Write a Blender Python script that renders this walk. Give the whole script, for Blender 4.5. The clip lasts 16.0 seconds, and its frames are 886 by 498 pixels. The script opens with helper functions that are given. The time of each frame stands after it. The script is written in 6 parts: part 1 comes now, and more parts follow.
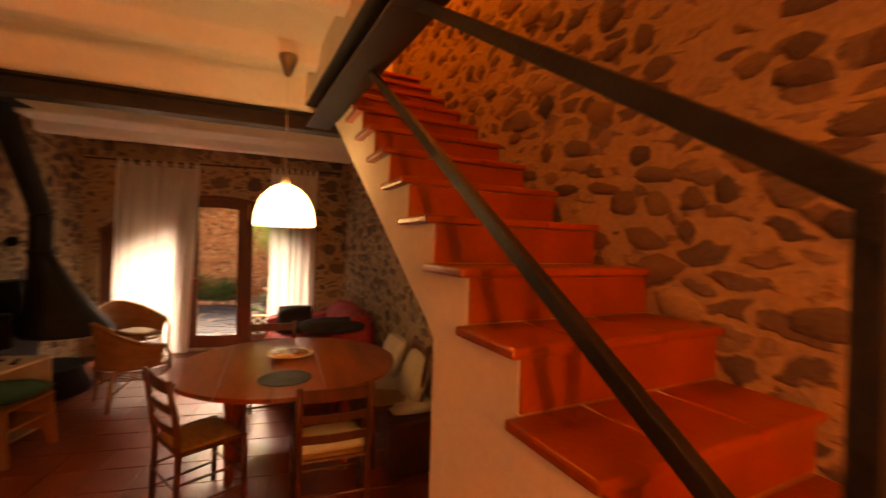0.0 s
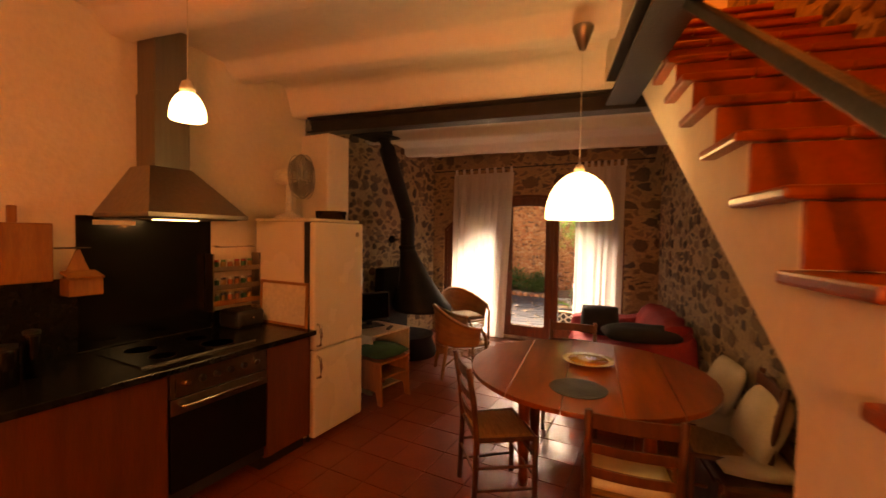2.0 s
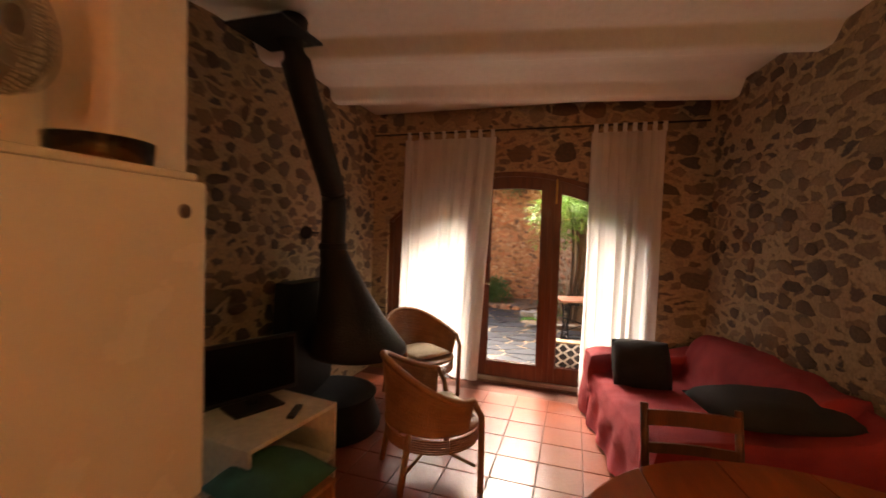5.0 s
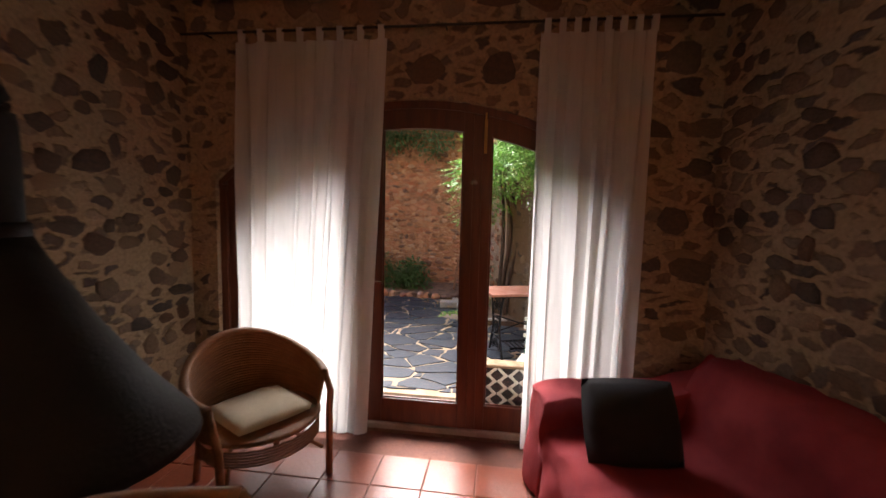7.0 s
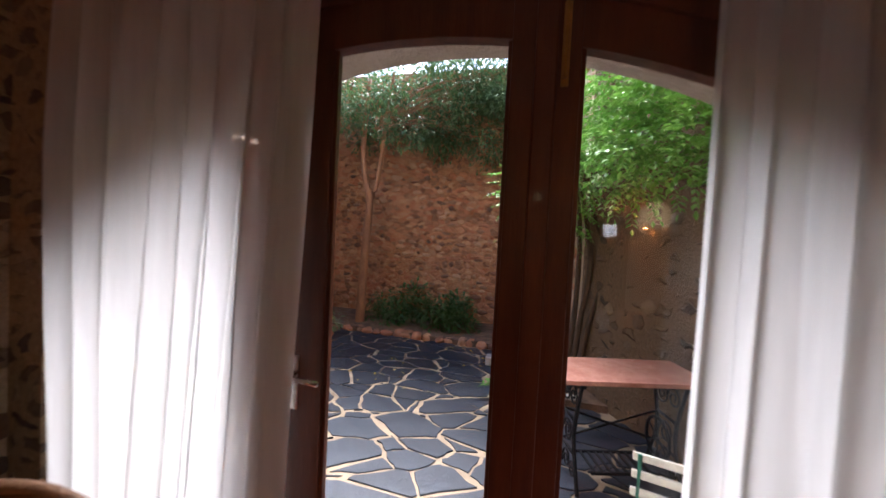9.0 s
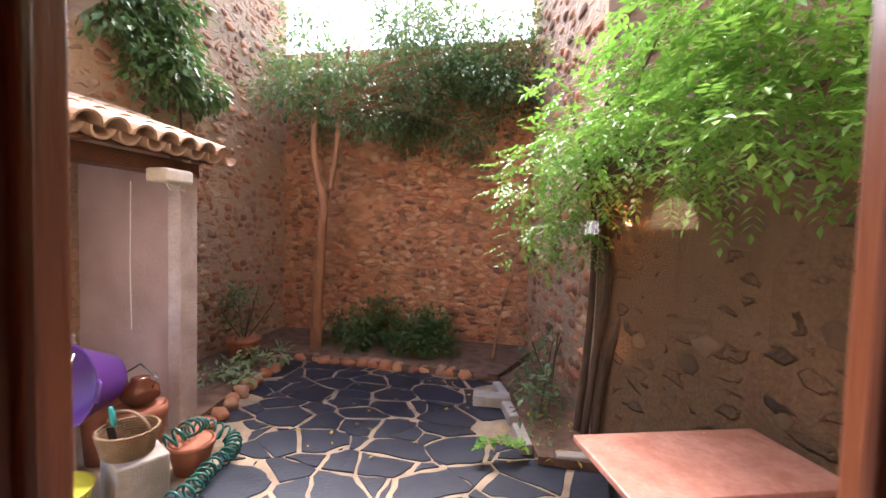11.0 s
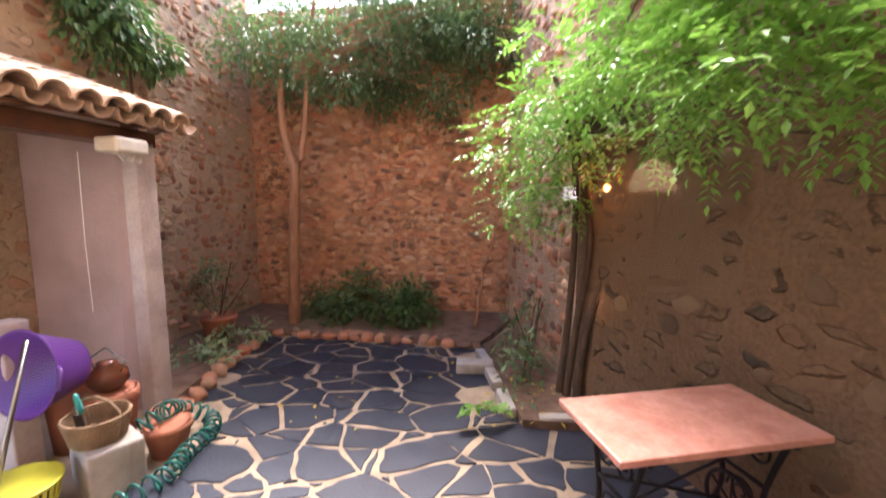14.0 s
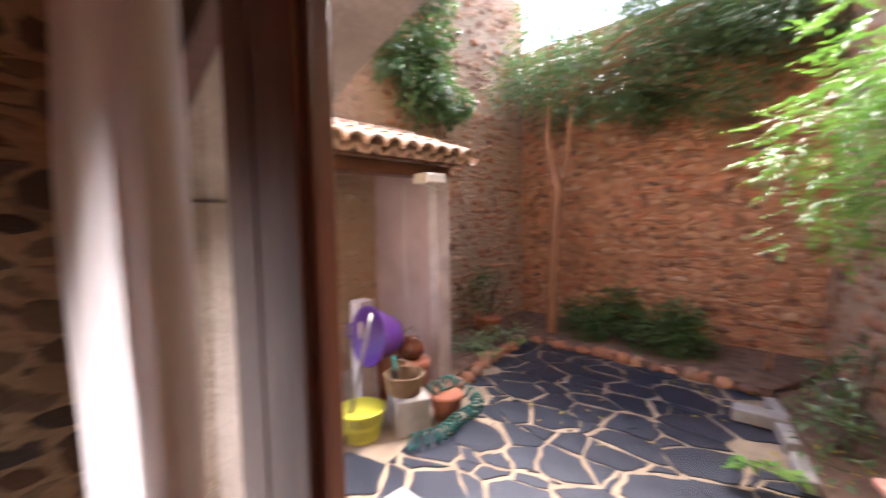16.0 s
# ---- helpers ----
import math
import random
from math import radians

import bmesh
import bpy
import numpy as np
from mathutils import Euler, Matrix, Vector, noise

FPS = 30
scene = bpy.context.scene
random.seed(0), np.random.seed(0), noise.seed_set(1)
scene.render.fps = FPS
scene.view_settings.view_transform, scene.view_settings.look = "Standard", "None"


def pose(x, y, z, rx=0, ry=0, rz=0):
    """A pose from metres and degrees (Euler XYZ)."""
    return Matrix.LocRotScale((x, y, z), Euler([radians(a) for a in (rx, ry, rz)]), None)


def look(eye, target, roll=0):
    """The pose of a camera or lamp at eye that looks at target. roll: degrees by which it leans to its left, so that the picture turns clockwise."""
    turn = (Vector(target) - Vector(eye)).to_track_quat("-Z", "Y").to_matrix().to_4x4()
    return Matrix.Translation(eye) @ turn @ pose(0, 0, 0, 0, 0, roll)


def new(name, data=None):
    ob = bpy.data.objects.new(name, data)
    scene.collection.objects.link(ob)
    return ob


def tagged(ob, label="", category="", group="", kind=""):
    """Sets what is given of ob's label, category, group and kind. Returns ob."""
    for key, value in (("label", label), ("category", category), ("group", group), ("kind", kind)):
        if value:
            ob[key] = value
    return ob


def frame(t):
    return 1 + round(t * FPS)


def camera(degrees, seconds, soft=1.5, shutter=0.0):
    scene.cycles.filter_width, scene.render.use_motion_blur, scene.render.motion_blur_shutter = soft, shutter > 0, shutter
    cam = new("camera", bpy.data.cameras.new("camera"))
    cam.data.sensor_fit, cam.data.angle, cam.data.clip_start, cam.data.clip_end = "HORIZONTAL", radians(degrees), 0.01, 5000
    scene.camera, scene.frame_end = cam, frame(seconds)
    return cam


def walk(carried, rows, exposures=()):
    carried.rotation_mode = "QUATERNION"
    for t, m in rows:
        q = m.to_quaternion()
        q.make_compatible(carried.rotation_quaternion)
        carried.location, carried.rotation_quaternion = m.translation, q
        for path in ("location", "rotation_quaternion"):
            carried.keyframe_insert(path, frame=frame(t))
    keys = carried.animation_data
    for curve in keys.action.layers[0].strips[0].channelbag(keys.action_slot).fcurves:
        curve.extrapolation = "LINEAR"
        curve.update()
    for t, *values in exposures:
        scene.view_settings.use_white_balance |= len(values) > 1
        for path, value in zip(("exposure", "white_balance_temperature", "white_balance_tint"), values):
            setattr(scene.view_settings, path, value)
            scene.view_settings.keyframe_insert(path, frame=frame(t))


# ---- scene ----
cam = camera(94.4, 16.0, soft=1.5, shutter=0.5)
PATH = [
    (0, (0.09, 1.023, 1.673), (0.569, 2.965, 1.656), 1.5),
    (0.5, (0.193, 1.183, 1.688), (0.142, 3.182, 1.664), 2.2),
    (1, (0.243, 1.259, 1.691), (-0.227, 3.203, 1.692), 1.6),
    (1.5, (0.238, 1.318, 1.684), (-0.523, 3.167, 1.667), 0.9),
    (2, (0.16, 1.386, 1.669), (-0.779, 3.15, 1.601), 0.9),
    (2.5, (-0.001, 1.6, 1.664), (-1.037, 3.309, 1.582), 1.6),
    (3, (-0.157, 1.875, 1.654), (-1.255, 3.545, 1.581), 2.2),
    (3.5, (-0.354, 2.206, 1.661), (-1.501, 3.845, 1.625), 2.3),
    (4, (-0.658, 2.529, 1.651), (-1.594, 4.296, 1.598), -0.3),
    (4.5, (-0.905, 2.892, 1.617), (-1.664, 4.741, 1.558), 0.8),
    (5, (-1.079, 3.27, 1.614), (-1.69, 5.174, 1.547), 1.9),
    (5.2, (-1.171, 3.437, 1.603), (-1.663, 5.374, 1.524), 1.5),
    (7.3, (-1.193, 5.245, 1.584), (-1.451, 7.22, 1.401), 1.3),
    (7.5, (-1.2, 5.417, 1.568), (-1.49, 7.39, 1.419), 1.7),
    (8, (-1.213, 5.861, 1.558), (-1.552, 7.829, 1.443), 0.6),
    (8.5, (-1.205, 6.25, 1.574), (-1.724, 8.179, 1.487), 2.2),
    (9, (-1.259, 6.624, 1.581), (-1.818, 8.543, 1.505), 2.9),
    (11.3, (-1.626, 7.596, 1.704), (-1.987, 9.561, 1.605), 1.4),
    (11.5, (-1.63, 7.612, 1.703), (-1.969, 9.58, 1.591), 1.3),
    (12, (-1.636, 7.638, 1.687), (-1.931, 9.604, 1.47), 1.0),
    (12.5, (-1.63, 7.649, 1.648), (-1.933, 9.577, 1.211), 0.9),
    (13, (-1.628, 7.655, 1.609), (-1.937, 9.537, 1.005), 0.6),
    (13.5, (-1.623, 7.653, 1.634), (-1.931, 9.563, 1.127), 0.5),
    (14, (-1.628, 7.639, 1.677), (-1.918, 9.604, 1.444), 0.1),
    (14.5, (-1.621, 7.616, 1.711), (-1.911, 9.594, 1.664), -0.8),
    (15, (-1.6, 7.602, 1.72), (-1.976, 9.566, 1.694), -1.8),
    (15.5, (-1.556, 7.612, 1.708), (-2.345, 9.421, 1.624), -1.4),
    (16, (-1.465, 7.516, 1.676), (-2.862, 8.939, 1.53), -0.9),
]
EXPO = [(0, 3.75, 12000, 30), (2.5, 3.85, 10800, 26), (5, 3.7, 8000, 18), (7.3, 2.85, 6200, 16), (9.2, 2.65, 5800, 17), (11.3, 3.25, 6500, 26), (14.5, 3.4, 6500, 26), (15.5, 3.6, 6500, 25), (16, 3.25, 6400, 26)]
walk(cam, [(t, look(eye, target, roll)) for t, eye, target, roll in PATH], EXPO)

# ---- world and large lights ----
world = bpy.data.worlds.new("sky")
scene.world = world
world.use_nodes = True
wn = world.node_tree.nodes
sky = wn.new("ShaderNodeTexSky")
sky.sky_type = "NISHITA"
sky.sun_disc = False
sky.sun_elevation, sky.sun_rotation = radians(49), radians(349)
world.node_tree.links.new(sky.outputs[0], wn["Background"].inputs[0])
wn["Background"].inputs[1].default_value = 0.15
sun = new("sun", bpy.data.lights.new("sun", "SUN"))
sun.data.energy, sun.data.angle, sun.data.color = 4.6, radians(48), (1.0, 0.95, 0.88)
sun.matrix_world = look((0, 0, 0), (0.17, -0.85, -1.0))


def bulb(name, x, y, z, watts, radius=0.04, colour=(1.0, 0.275, 0.06)):
    ob = new(name, bpy.data.lights.new(name, "POINT"))
    ob.data.energy, ob.data.shadow_soft_size, ob.data.color = watts, radius, colour
    ob.location = (x, y, z)
    return ob


bulb("table_bulb", -0.292, 3.92, 1.85, 10.5)
bulb("kitchen_bulb", -1.665, 2.447, 2.21, 3.8)
bulb("hood_bulb", -2.58, 2.9, 1.715, 0.05, 0.02)
bulb("sconce_bulb", 0.45, -0.95, 1.95, 10, 0.06)
# fill light added high in the stairwell to brighten it; no fitting belongs to it
bulb("stairwell_fill", 0.55, 3.6, 4.7, 7.5, 0.1)

# ---- materials ----
MATS = {}


def mat(name, c1, c2=None, rough=0.6, metal=0.0, scale=6.0, fine=60.0, bump=0.15, vary=0.0, stretch=(1, 1, 1), coat=0.0, spec=0.5, dirt=0.25, island=False):
    """A surface of two colours mixed by coarse noise, with fine grain in colour and relief; vary: how far single pieces differ."""
    if name in MATS:
        return MATS[name]
    m = bpy.data.materials.new(name)
    m.use_nodes = True
    nt = m.node_tree
    n, l = nt.nodes, nt.links
    b = n["Principled BSDF"]
    c2 = c2 or tuple(v * 0.7 for v in c1)
    tc, mp = n.new("ShaderNodeTexCoord"), n.new("ShaderNodeMapping")
    mp.inputs["Scale"].default_value = stretch
    l.new(tc.outputs["Object"], mp.inputs[0])
    a, f = n.new("ShaderNodeTexNoise"), n.new("ShaderNodeTexNoise")
    a.inputs["Scale"].default_value, a.inputs["Detail"].default_value = scale, 6
    f.inputs["Scale"].default_value, f.inputs["Detail"].default_value = fine, 4
    l.new(mp.outputs[0], a.inputs[0]), l.new(mp.outputs[0], f.inputs[0])
    mix = n.new("ShaderNodeMix")
    mix.data_type = "RGBA"
    mix.inputs["A"].default_value, mix.inputs["B"].default_value = (*c1, 1), (*c2, 1)
    ramp = n.new("ShaderNodeMapRange")
    ramp.inputs[1].default_value, ramp.inputs[2].default_value = 0.35, 0.65
    l.new(a.outputs[0], ramp.inputs[0])
    last = ramp.outputs[0]
    if vary:
        src = n.new("ShaderNodeNewGeometry").outputs["Random Per Island"] if island else n.new("ShaderNodeObjectInfo").outputs["Random"]
        add = n.new("ShaderNodeMath")
        add.operation, add.use_clamp = "MULTIPLY_ADD", True
        add.inputs[1].default_value = 1 - vary
        sc = n.new("ShaderNodeMath")
        sc.operation = "MULTIPLY"
        sc.inputs[1].default_value = vary
        l.new(src, sc.inputs[0])
        l.new(last, add.inputs[0]), l.new(sc.outputs[0], add.inputs[2])
        last = add.outputs[0]
    l.new(last, mix.inputs["Factor"])
    hs = n.new("ShaderNodeHueSaturation")
    mr = n.new("ShaderNodeMapRange")
    mr.inputs[3].default_value, mr.inputs[4].default_value = 1 - dirt, 1 + dirt
    l.new(f.outputs[0], mr.inputs[0]), l.new(mr.outputs[0], hs.inputs["Value"])
    l.new(mix.outputs["Result"], hs.inputs["Color"]), l.new(hs.outputs[0], b.inputs["Base Color"])
    rr = n.new("ShaderNodeMapRange")
    rr.inputs[3].default_value, rr.inputs[4].default_value = max(rough - 0.08, 0.02), min(rough + 0.1, 1)
    l.new(a.outputs[0], rr.inputs[0]), l.new(rr.outputs[0], b.inputs["Roughness"])
    b.inputs["Metallic"].default_value, b.inputs["Coat Weight"].default_value, b.inputs["Specular IOR Level"].default_value = metal, coat, spec
    if bump:
        bp, ad = n.new("ShaderNodeBump"), n.new("ShaderNodeMath")
        ad.operation = "ADD"
        l.new(a.outputs[0], ad.inputs[0]), l.new(f.outputs[0], ad.inputs[1])
        bp.inputs["Strength"].default_value, bp.inputs["Distance"].default_value = bump, 0.02
        l.new(ad.outputs[0], bp.inputs["Height"]), l.new(bp.outputs[0], b.inputs["Normal"])
    MATS[name] = m
    return m


def rubble_mat(name, mortar, stones, scale, bump=0.8, fill=0.35):
    """Old rubble masonry: small stones of many tints lying in lime mortar, in relief."""
    m = bpy.data.materials.new(name)
    m.use_nodes = True
    n, l = m.node_tree.nodes, m.node_tree.links
    b = n["Principled BSDF"]
    tc, mp = n.new("ShaderNodeTexCoord"), n.new("ShaderNodeMapping")
    mp.inputs["Scale"].default_value = (1, 1, 1.7)
    l.new(tc.outputs["Object"], mp.inputs[0])
    warp = n.new("ShaderNodeTexNoise")
    warp.inputs["Scale"].default_value, warp.inputs["Detail"].default_value = scale * 0.8, 4
    wm = n.new("ShaderNodeMix")
    wm.data_type, wm.blend_type = "RGBA", "LINEAR_LIGHT"
    wm.inputs["Factor"].default_value = 0.22 / scale * 3
    l.new(mp.outputs[0], warp.inputs[0]), l.new(mp.outputs[0], wm.inputs["A"]), l.new(warp.outputs["Color"], wm.inputs["B"])
    vo = n.new("ShaderNodeTexVoronoi")
    vo.inputs["Scale"].default_value = scale
    ed = n.new("ShaderNodeTexVoronoi")
    ed.feature = "DISTANCE_TO_EDGE"
    ed.inputs["Scale"].default_value = scale
    big, fine = n.new("ShaderNodeTexNoise"), n.new("ShaderNodeTexNoise")
    big.inputs["Scale"].default_value, big.inputs["Detail"].default_value = 1.1, 5
    fine.inputs["Scale"].default_value, fine.inputs["Detail"].default_value = 45, 6
    for t in (vo, ed):
        l.new(wm.outputs["Result"], t.inputs[0])
    for t in (big, fine):
        l.new(tc.outputs["Object"], t.inputs[0])
    ramp = n.new("ShaderNodeValToRGB")
    el = ramp.color_ramp.elements
    for i, c in enumerate(stones):
        e = el[i] if i < 2 else el.new(i / (len(stones) - 1))
        e.position, e.color = i / (len(stones) - 1), (*c, 1)
    sep = n.new("ShaderNodeSeparateColor")
    l.new(vo.outputs["Color"], sep.inputs[0]), l.new(sep.outputs[0], ramp.inputs[0])
    cover = n.new("ShaderNodeMath")
    cover.operation = "MULTIPLY_ADD"
    cover.inputs[1].default_value, cover.inputs[2].default_value = -0.45, fill
    l.new(big.outputs[0], cover.inputs[0])
    face = n.new("ShaderNodeMath")
    face.operation = "ADD"
    l.new(ed.outputs["Distance"], face.inputs[0]), l.new(cover.outputs[0], face.inputs[1])
    mask = n.new("ShaderNodeMapRange")
    mask.inputs[1].default_value, mask.inputs[2].default_value = 0.16, 0.24
    l.new(face.outputs[0], mask.inputs[0])
    mm = n.new("ShaderNodeMix")
    mm.data_type = "RGBA"
    mc = n.new("ShaderNodeMix")
    mc.data_type = "RGBA"
    mc.inputs["A"].default_value, mc.inputs["B"].default_value = (*mortar, 1), (*[v * 0.6 for v in mortar], 1)
    l.new(big.outputs[0], mc.inputs["Factor"])
    l.new(mask.outputs[0], mm.inputs["Factor"]), l.new(mc.outputs["Result"], mm.inputs["A"]), l.new(ramp.outputs[0], mm.inputs["B"])
    hs, mr = n.new("ShaderNodeHueSaturation"), n.new("ShaderNodeMapRange")
    mr.inputs[3].default_value, mr.inputs[4].default_value = 0.55, 1.45
    l.new(fine.outputs[0], mr.inputs[0]), l.new(mr.outputs[0], hs.inputs["Value"]), l.new(mm.outputs["Result"], hs.inputs["Color"])
    l.new(hs.outputs[0], b.inputs["Base Color"])
    b.inputs["Roughness"].default_value, b.inputs["Specular IOR Level"].default_value = 0.9, 0.25
    ht, bp = n.new("ShaderNodeMath"), n.new("ShaderNodeBump")
    ht.operation = "MULTIPLY_ADD"
    ht.inputs[1].default_value = 0.4
    l.new(fine.outputs[0], ht.inputs[0]), l.new(mask.outputs[0], ht.inputs[2])
    bp.inputs["Strength"].default_value, bp.inputs["Distance"].default_value = bump, 0.03
    l.new(ht.outputs[0], bp.inputs["Height"]), l.new(bp.outputs[0], b.inputs["Normal"])
    return m


def stone_mat(name, cols, rough=0.85, island=False):
    """Single stones: a tint for each piece, mottled."""
    m = mat(name, cols[0], cols[1], rough, 0, 9, 70, 0.5, spec=0.3, dirt=0.4)
    n, l = m.node_tree.nodes, m.node_tree.links
    ramp = n.new("ShaderNodeValToRGB")
    el = ramp.color_ramp.elements
    for i, c in enumerate(cols):
        e = el[i] if i < 2 else el.new(i / (len(cols) - 1))
        e.position, e.color = i / (len(cols) - 1), (*c, 1)
    src = n.new("ShaderNodeNewGeometry").outputs["Random Per Island"] if island else n.new("ShaderNodeObjectInfo").outputs["Random"]
    mix = [x for x in n if x.bl_idname == "ShaderNodeMix"][0]
    hs = [x for x in n if x.bl_idname == "ShaderNodeHueSaturation"][0]
    m2 = n.new("ShaderNodeMix")
    m2.data_type = "RGBA"
    m2.inputs["Factor"].default_value = 0.8
    l.new(src, ramp.inputs[0]), l.new(mix.outputs["Result"], m2.inputs["A"]), l.new(ramp.outputs[0], m2.inputs["B"])
    l.new(m2.outputs["Result"], hs.inputs["Color"])
    return m


def glow(name, colour, strength):
    m = bpy.data.materials.new(name)
    m.use_nodes = True
    b = m.node_tree.nodes["Principled BSDF"]
    b.inputs["Base Color"].default_value = (0.9, 0.87, 0.8, 1)
    b.inputs["Emission Color"].default_value, b.inputs["Emission Strength"].default_value = (*colour, 1), strength
    b.inputs["Roughness"].default_value = 0.25
    return m


def cloth_mat(name, colour, let=0.54, holes=0.14):
    """Thin woven cloth: part of the light goes through, a little passes straight between the threads."""
    m = bpy.data.materials.new(name)
    m.use_nodes = True
    n, l = m.node_tree.nodes, m.node_tree.links
    n.remove(n["Principled BSDF"])
    d, t, tr = n.new("ShaderNodeBsdfDiffuse"), n.new("ShaderNodeBsdfTranslucent"), n.new("ShaderNodeBsdfTransparent")
    tc, nz, mr = n.new("ShaderNodeTexCoord"), n.new("ShaderNodeTexNoise"), n.new("ShaderNodeMix")
    mpp = n.new("ShaderNodeMapping")
    mpp.inputs["Scale"].default_value = (14, 14, 1.5)
    nz.inputs["Scale"].default_value = 3
    l.new(tc.outputs["Object"], mpp.inputs[0]), l.new(mpp.outputs[0], nz.inputs[0])
    mr.data_type = "RGBA"
    mr.inputs["A"].default_value, mr.inputs["B"].default_value = (*colour, 1), (*[v * 0.82 for v in colour], 1)
    l.new(nz.outputs[0], mr.inputs["Factor"])
    l.new(mr.outputs["Result"], d.inputs[0]), l.new(mr.outputs["Result"], t.inputs[0])
    a, b = n.new("ShaderNodeMixShader"), n.new("ShaderNodeMixShader")
    a.inputs[0].default_value, b.inputs[0].default_value = let, holes
    l.new(d.outputs[0], a.inputs[1]), l.new(t.outputs[0], a.inputs[2])
    l.new(a.outputs[0], b.inputs[1]), l.new(tr.outputs[0], b.inputs[2])
    l.new(b.outputs[0], n["Material Output"].inputs[0])
    return m


def glass_mat(name, tint=(0.96, 0.98, 0.97), gain=1.0):
    m = bpy.data.materials.new(name)
    m.use_nodes = True
    n, l = m.node_tree.nodes, m.node_tree.links
    n.remove(n["Principled BSDF"])
    g, t, f, mx = n.new("ShaderNodeBsdfGlossy"), n.new("ShaderNodeBsdfTransparent"), n.new("ShaderNodeFresnel"), n.new("ShaderNodeMixShader")
    g.inputs["Roughness"].default_value = 0.0
    t.inputs[0].default_value = (*tint, 1)
    f.inputs[0].default_value = 1.5
    l.new(f.outputs[0], mx.inputs[0]), l.new(t.outputs[0], mx.inputs[1]), l.new(g.outputs[0], mx.inputs[2])
    l.new(mx.outputs[0], n["Material Output"].inputs[0])
    return m


def leaf_mat(name, c1, c2):
    m = mat(name, c1, c2, 0.38, 0, 3, 40, 0.1, vary=0.75, island=True, spec=0.5)
    n, l = m.node_tree.nodes, m.node_tree.links
    b = n["Principled BSDF"]
    t, mx = n.new("ShaderNodeBsdfTranslucent"), n.new("ShaderNodeMixShader")
    hs = [x for x in n if x.bl_idname == "ShaderNodeHueSaturation"][0]
    l.new(hs.outputs[0], t.inputs[0])
    mx.inputs[0].default_value = 0.35
    l.new(b.outputs[0], mx.inputs[1]), l.new(t.outputs[0], mx.inputs[2])
    l.new(mx.outputs[0], n["Material Output"].inputs[0])
    return m


PLASTER = mat("plaster", (0.78, 0.72, 0.60), (0.70, 0.63, 0.51), 0.85, 0, 1.6, 25, 0.25, dirt=0.08)
CEIL = mat("ceiling_paint", (0.82, 0.78, 0.70), (0.76, 0.70, 0.61), 0.85, 0, 1.2, 18, 0.25, dirt=0.06)
STONEWALL = rubble_mat("rubble_inside", (0.44, 0.32, 0.20), [(0.14, 0.10, 0.07), (0.30, 0.22, 0.15), (0.09, 0.075, 0.07), (0.22, 0.15, 0.10)], 6.5, 0.6, 0.24)
STONE_IN = stone_mat("stones_inside", [(0.05, 0.042, 0.04), (0.24, 0.16, 0.10), (0.09, 0.07, 0.055), (0.34, 0.24, 0.15), (0.06, 0.055, 0.055), (0.16, 0.09, 0.055)])
STONE_IN2 = stone_mat("stones_inside_joined", [(0.05, 0.042, 0.04), (0.24, 0.16, 0.10), (0.09, 0.07, 0.055), (0.34, 0.24, 0.15), (0.06, 0.055, 0.055), (0.16, 0.09, 0.055)], island=True)
YARDWALL = rubble_mat("rubble_yard", (0.58, 0.28, 0.135), [(0.44, 0.16, 0.08), (0.55, 0.28, 0.15), (0.20, 0.09, 0.05), (0.58, 0.34, 0.19), (0.36, 0.13, 0.06)], 8.5, 0.9, 0.38)
YARDWALL2 = rubble_mat("rubble_render", (0.52, 0.37, 0.24), [(0.40, 0.22, 0.13), (0.50, 0.36, 0.25), (0.28, 0.19, 0.13)], 6.5, 0.8, 0.25)
# east courtyard wall: mortar and stones in darker browns than the other yard walls
YARDWALL3 = rubble_mat("rubble_dark_brown", (0.20, 0.127, 0.072), [(0.10, 0.072, 0.046), (0.19, 0.118, 0.066), (0.06, 0.048, 0.036)], 5.0, 1.0, 0.13)
STONE_DARK = stone_mat("stones_dark", [(0.10, 0.07, 0.045), (0.18, 0.118, 0.07), (0.055, 0.044, 0.034), (0.25, 0.165, 0.095), (0.14, 0.092, 0.056)])
STONE_DARK2 = stone_mat("stones_dark_joined", [(0.10, 0.07, 0.045), (0.18, 0.118, 0.07), (0.055, 0.044, 0.034), (0.25, 0.165, 0.095), (0.14, 0.092, 0.056)], island=True)
STONE_YARD = stone_mat("stones_yard", [(0.34, 0.12, 0.06), (0.50, 0.28, 0.16), (0.10, 0.07, 0.055), (0.44, 0.18, 0.09), (0.58, 0.38, 0.24), (0.20, 0.09, 0.055)])
STONE_YARD2 = stone_mat("stones_yard_joined", [(0.34, 0.12, 0.06), (0.50, 0.28, 0.16), (0.10, 0.07, 0.055), (0.44, 0.18, 0.09), (0.58, 0.38, 0.24), (0.20, 0.09, 0.055)], island=True)
TERRA = mat("terracotta", (0.33, 0.066, 0.02), (0.21, 0.04, 0.013), 0.36, 0, 5, 50, 0.12, vary=0.5, coat=0.15)
FLOORTILE = mat("floor_tile", (0.235, 0.052, 0.022), (0.18, 0.04, 0.018), 0.3, 0, 4, 40, 0.08, vary=0.4, coat=0.08)
GROUT = mat("grout", (0.15, 0.045, 0.024), (0.10, 0.032, 0.018), 0.8)
STEEL = mat("black_steel", (0.018, 0.016, 0.015), (0.035, 0.028, 0.024), 0.45, 0.3, 7, 60, 0.2)
IRON = mat("soot_black_iron", (0.010, 0.010, 0.011), (0.016, 0.016, 0.017), 0.6, 0.0, 5, 60, 0.2, spec=0.25)
RAIL = mat("rail_iron", (0.016, 0.014, 0.012), (0.028, 0.025, 0.02), 0.5, 0.4, 12, 80, 0.2)
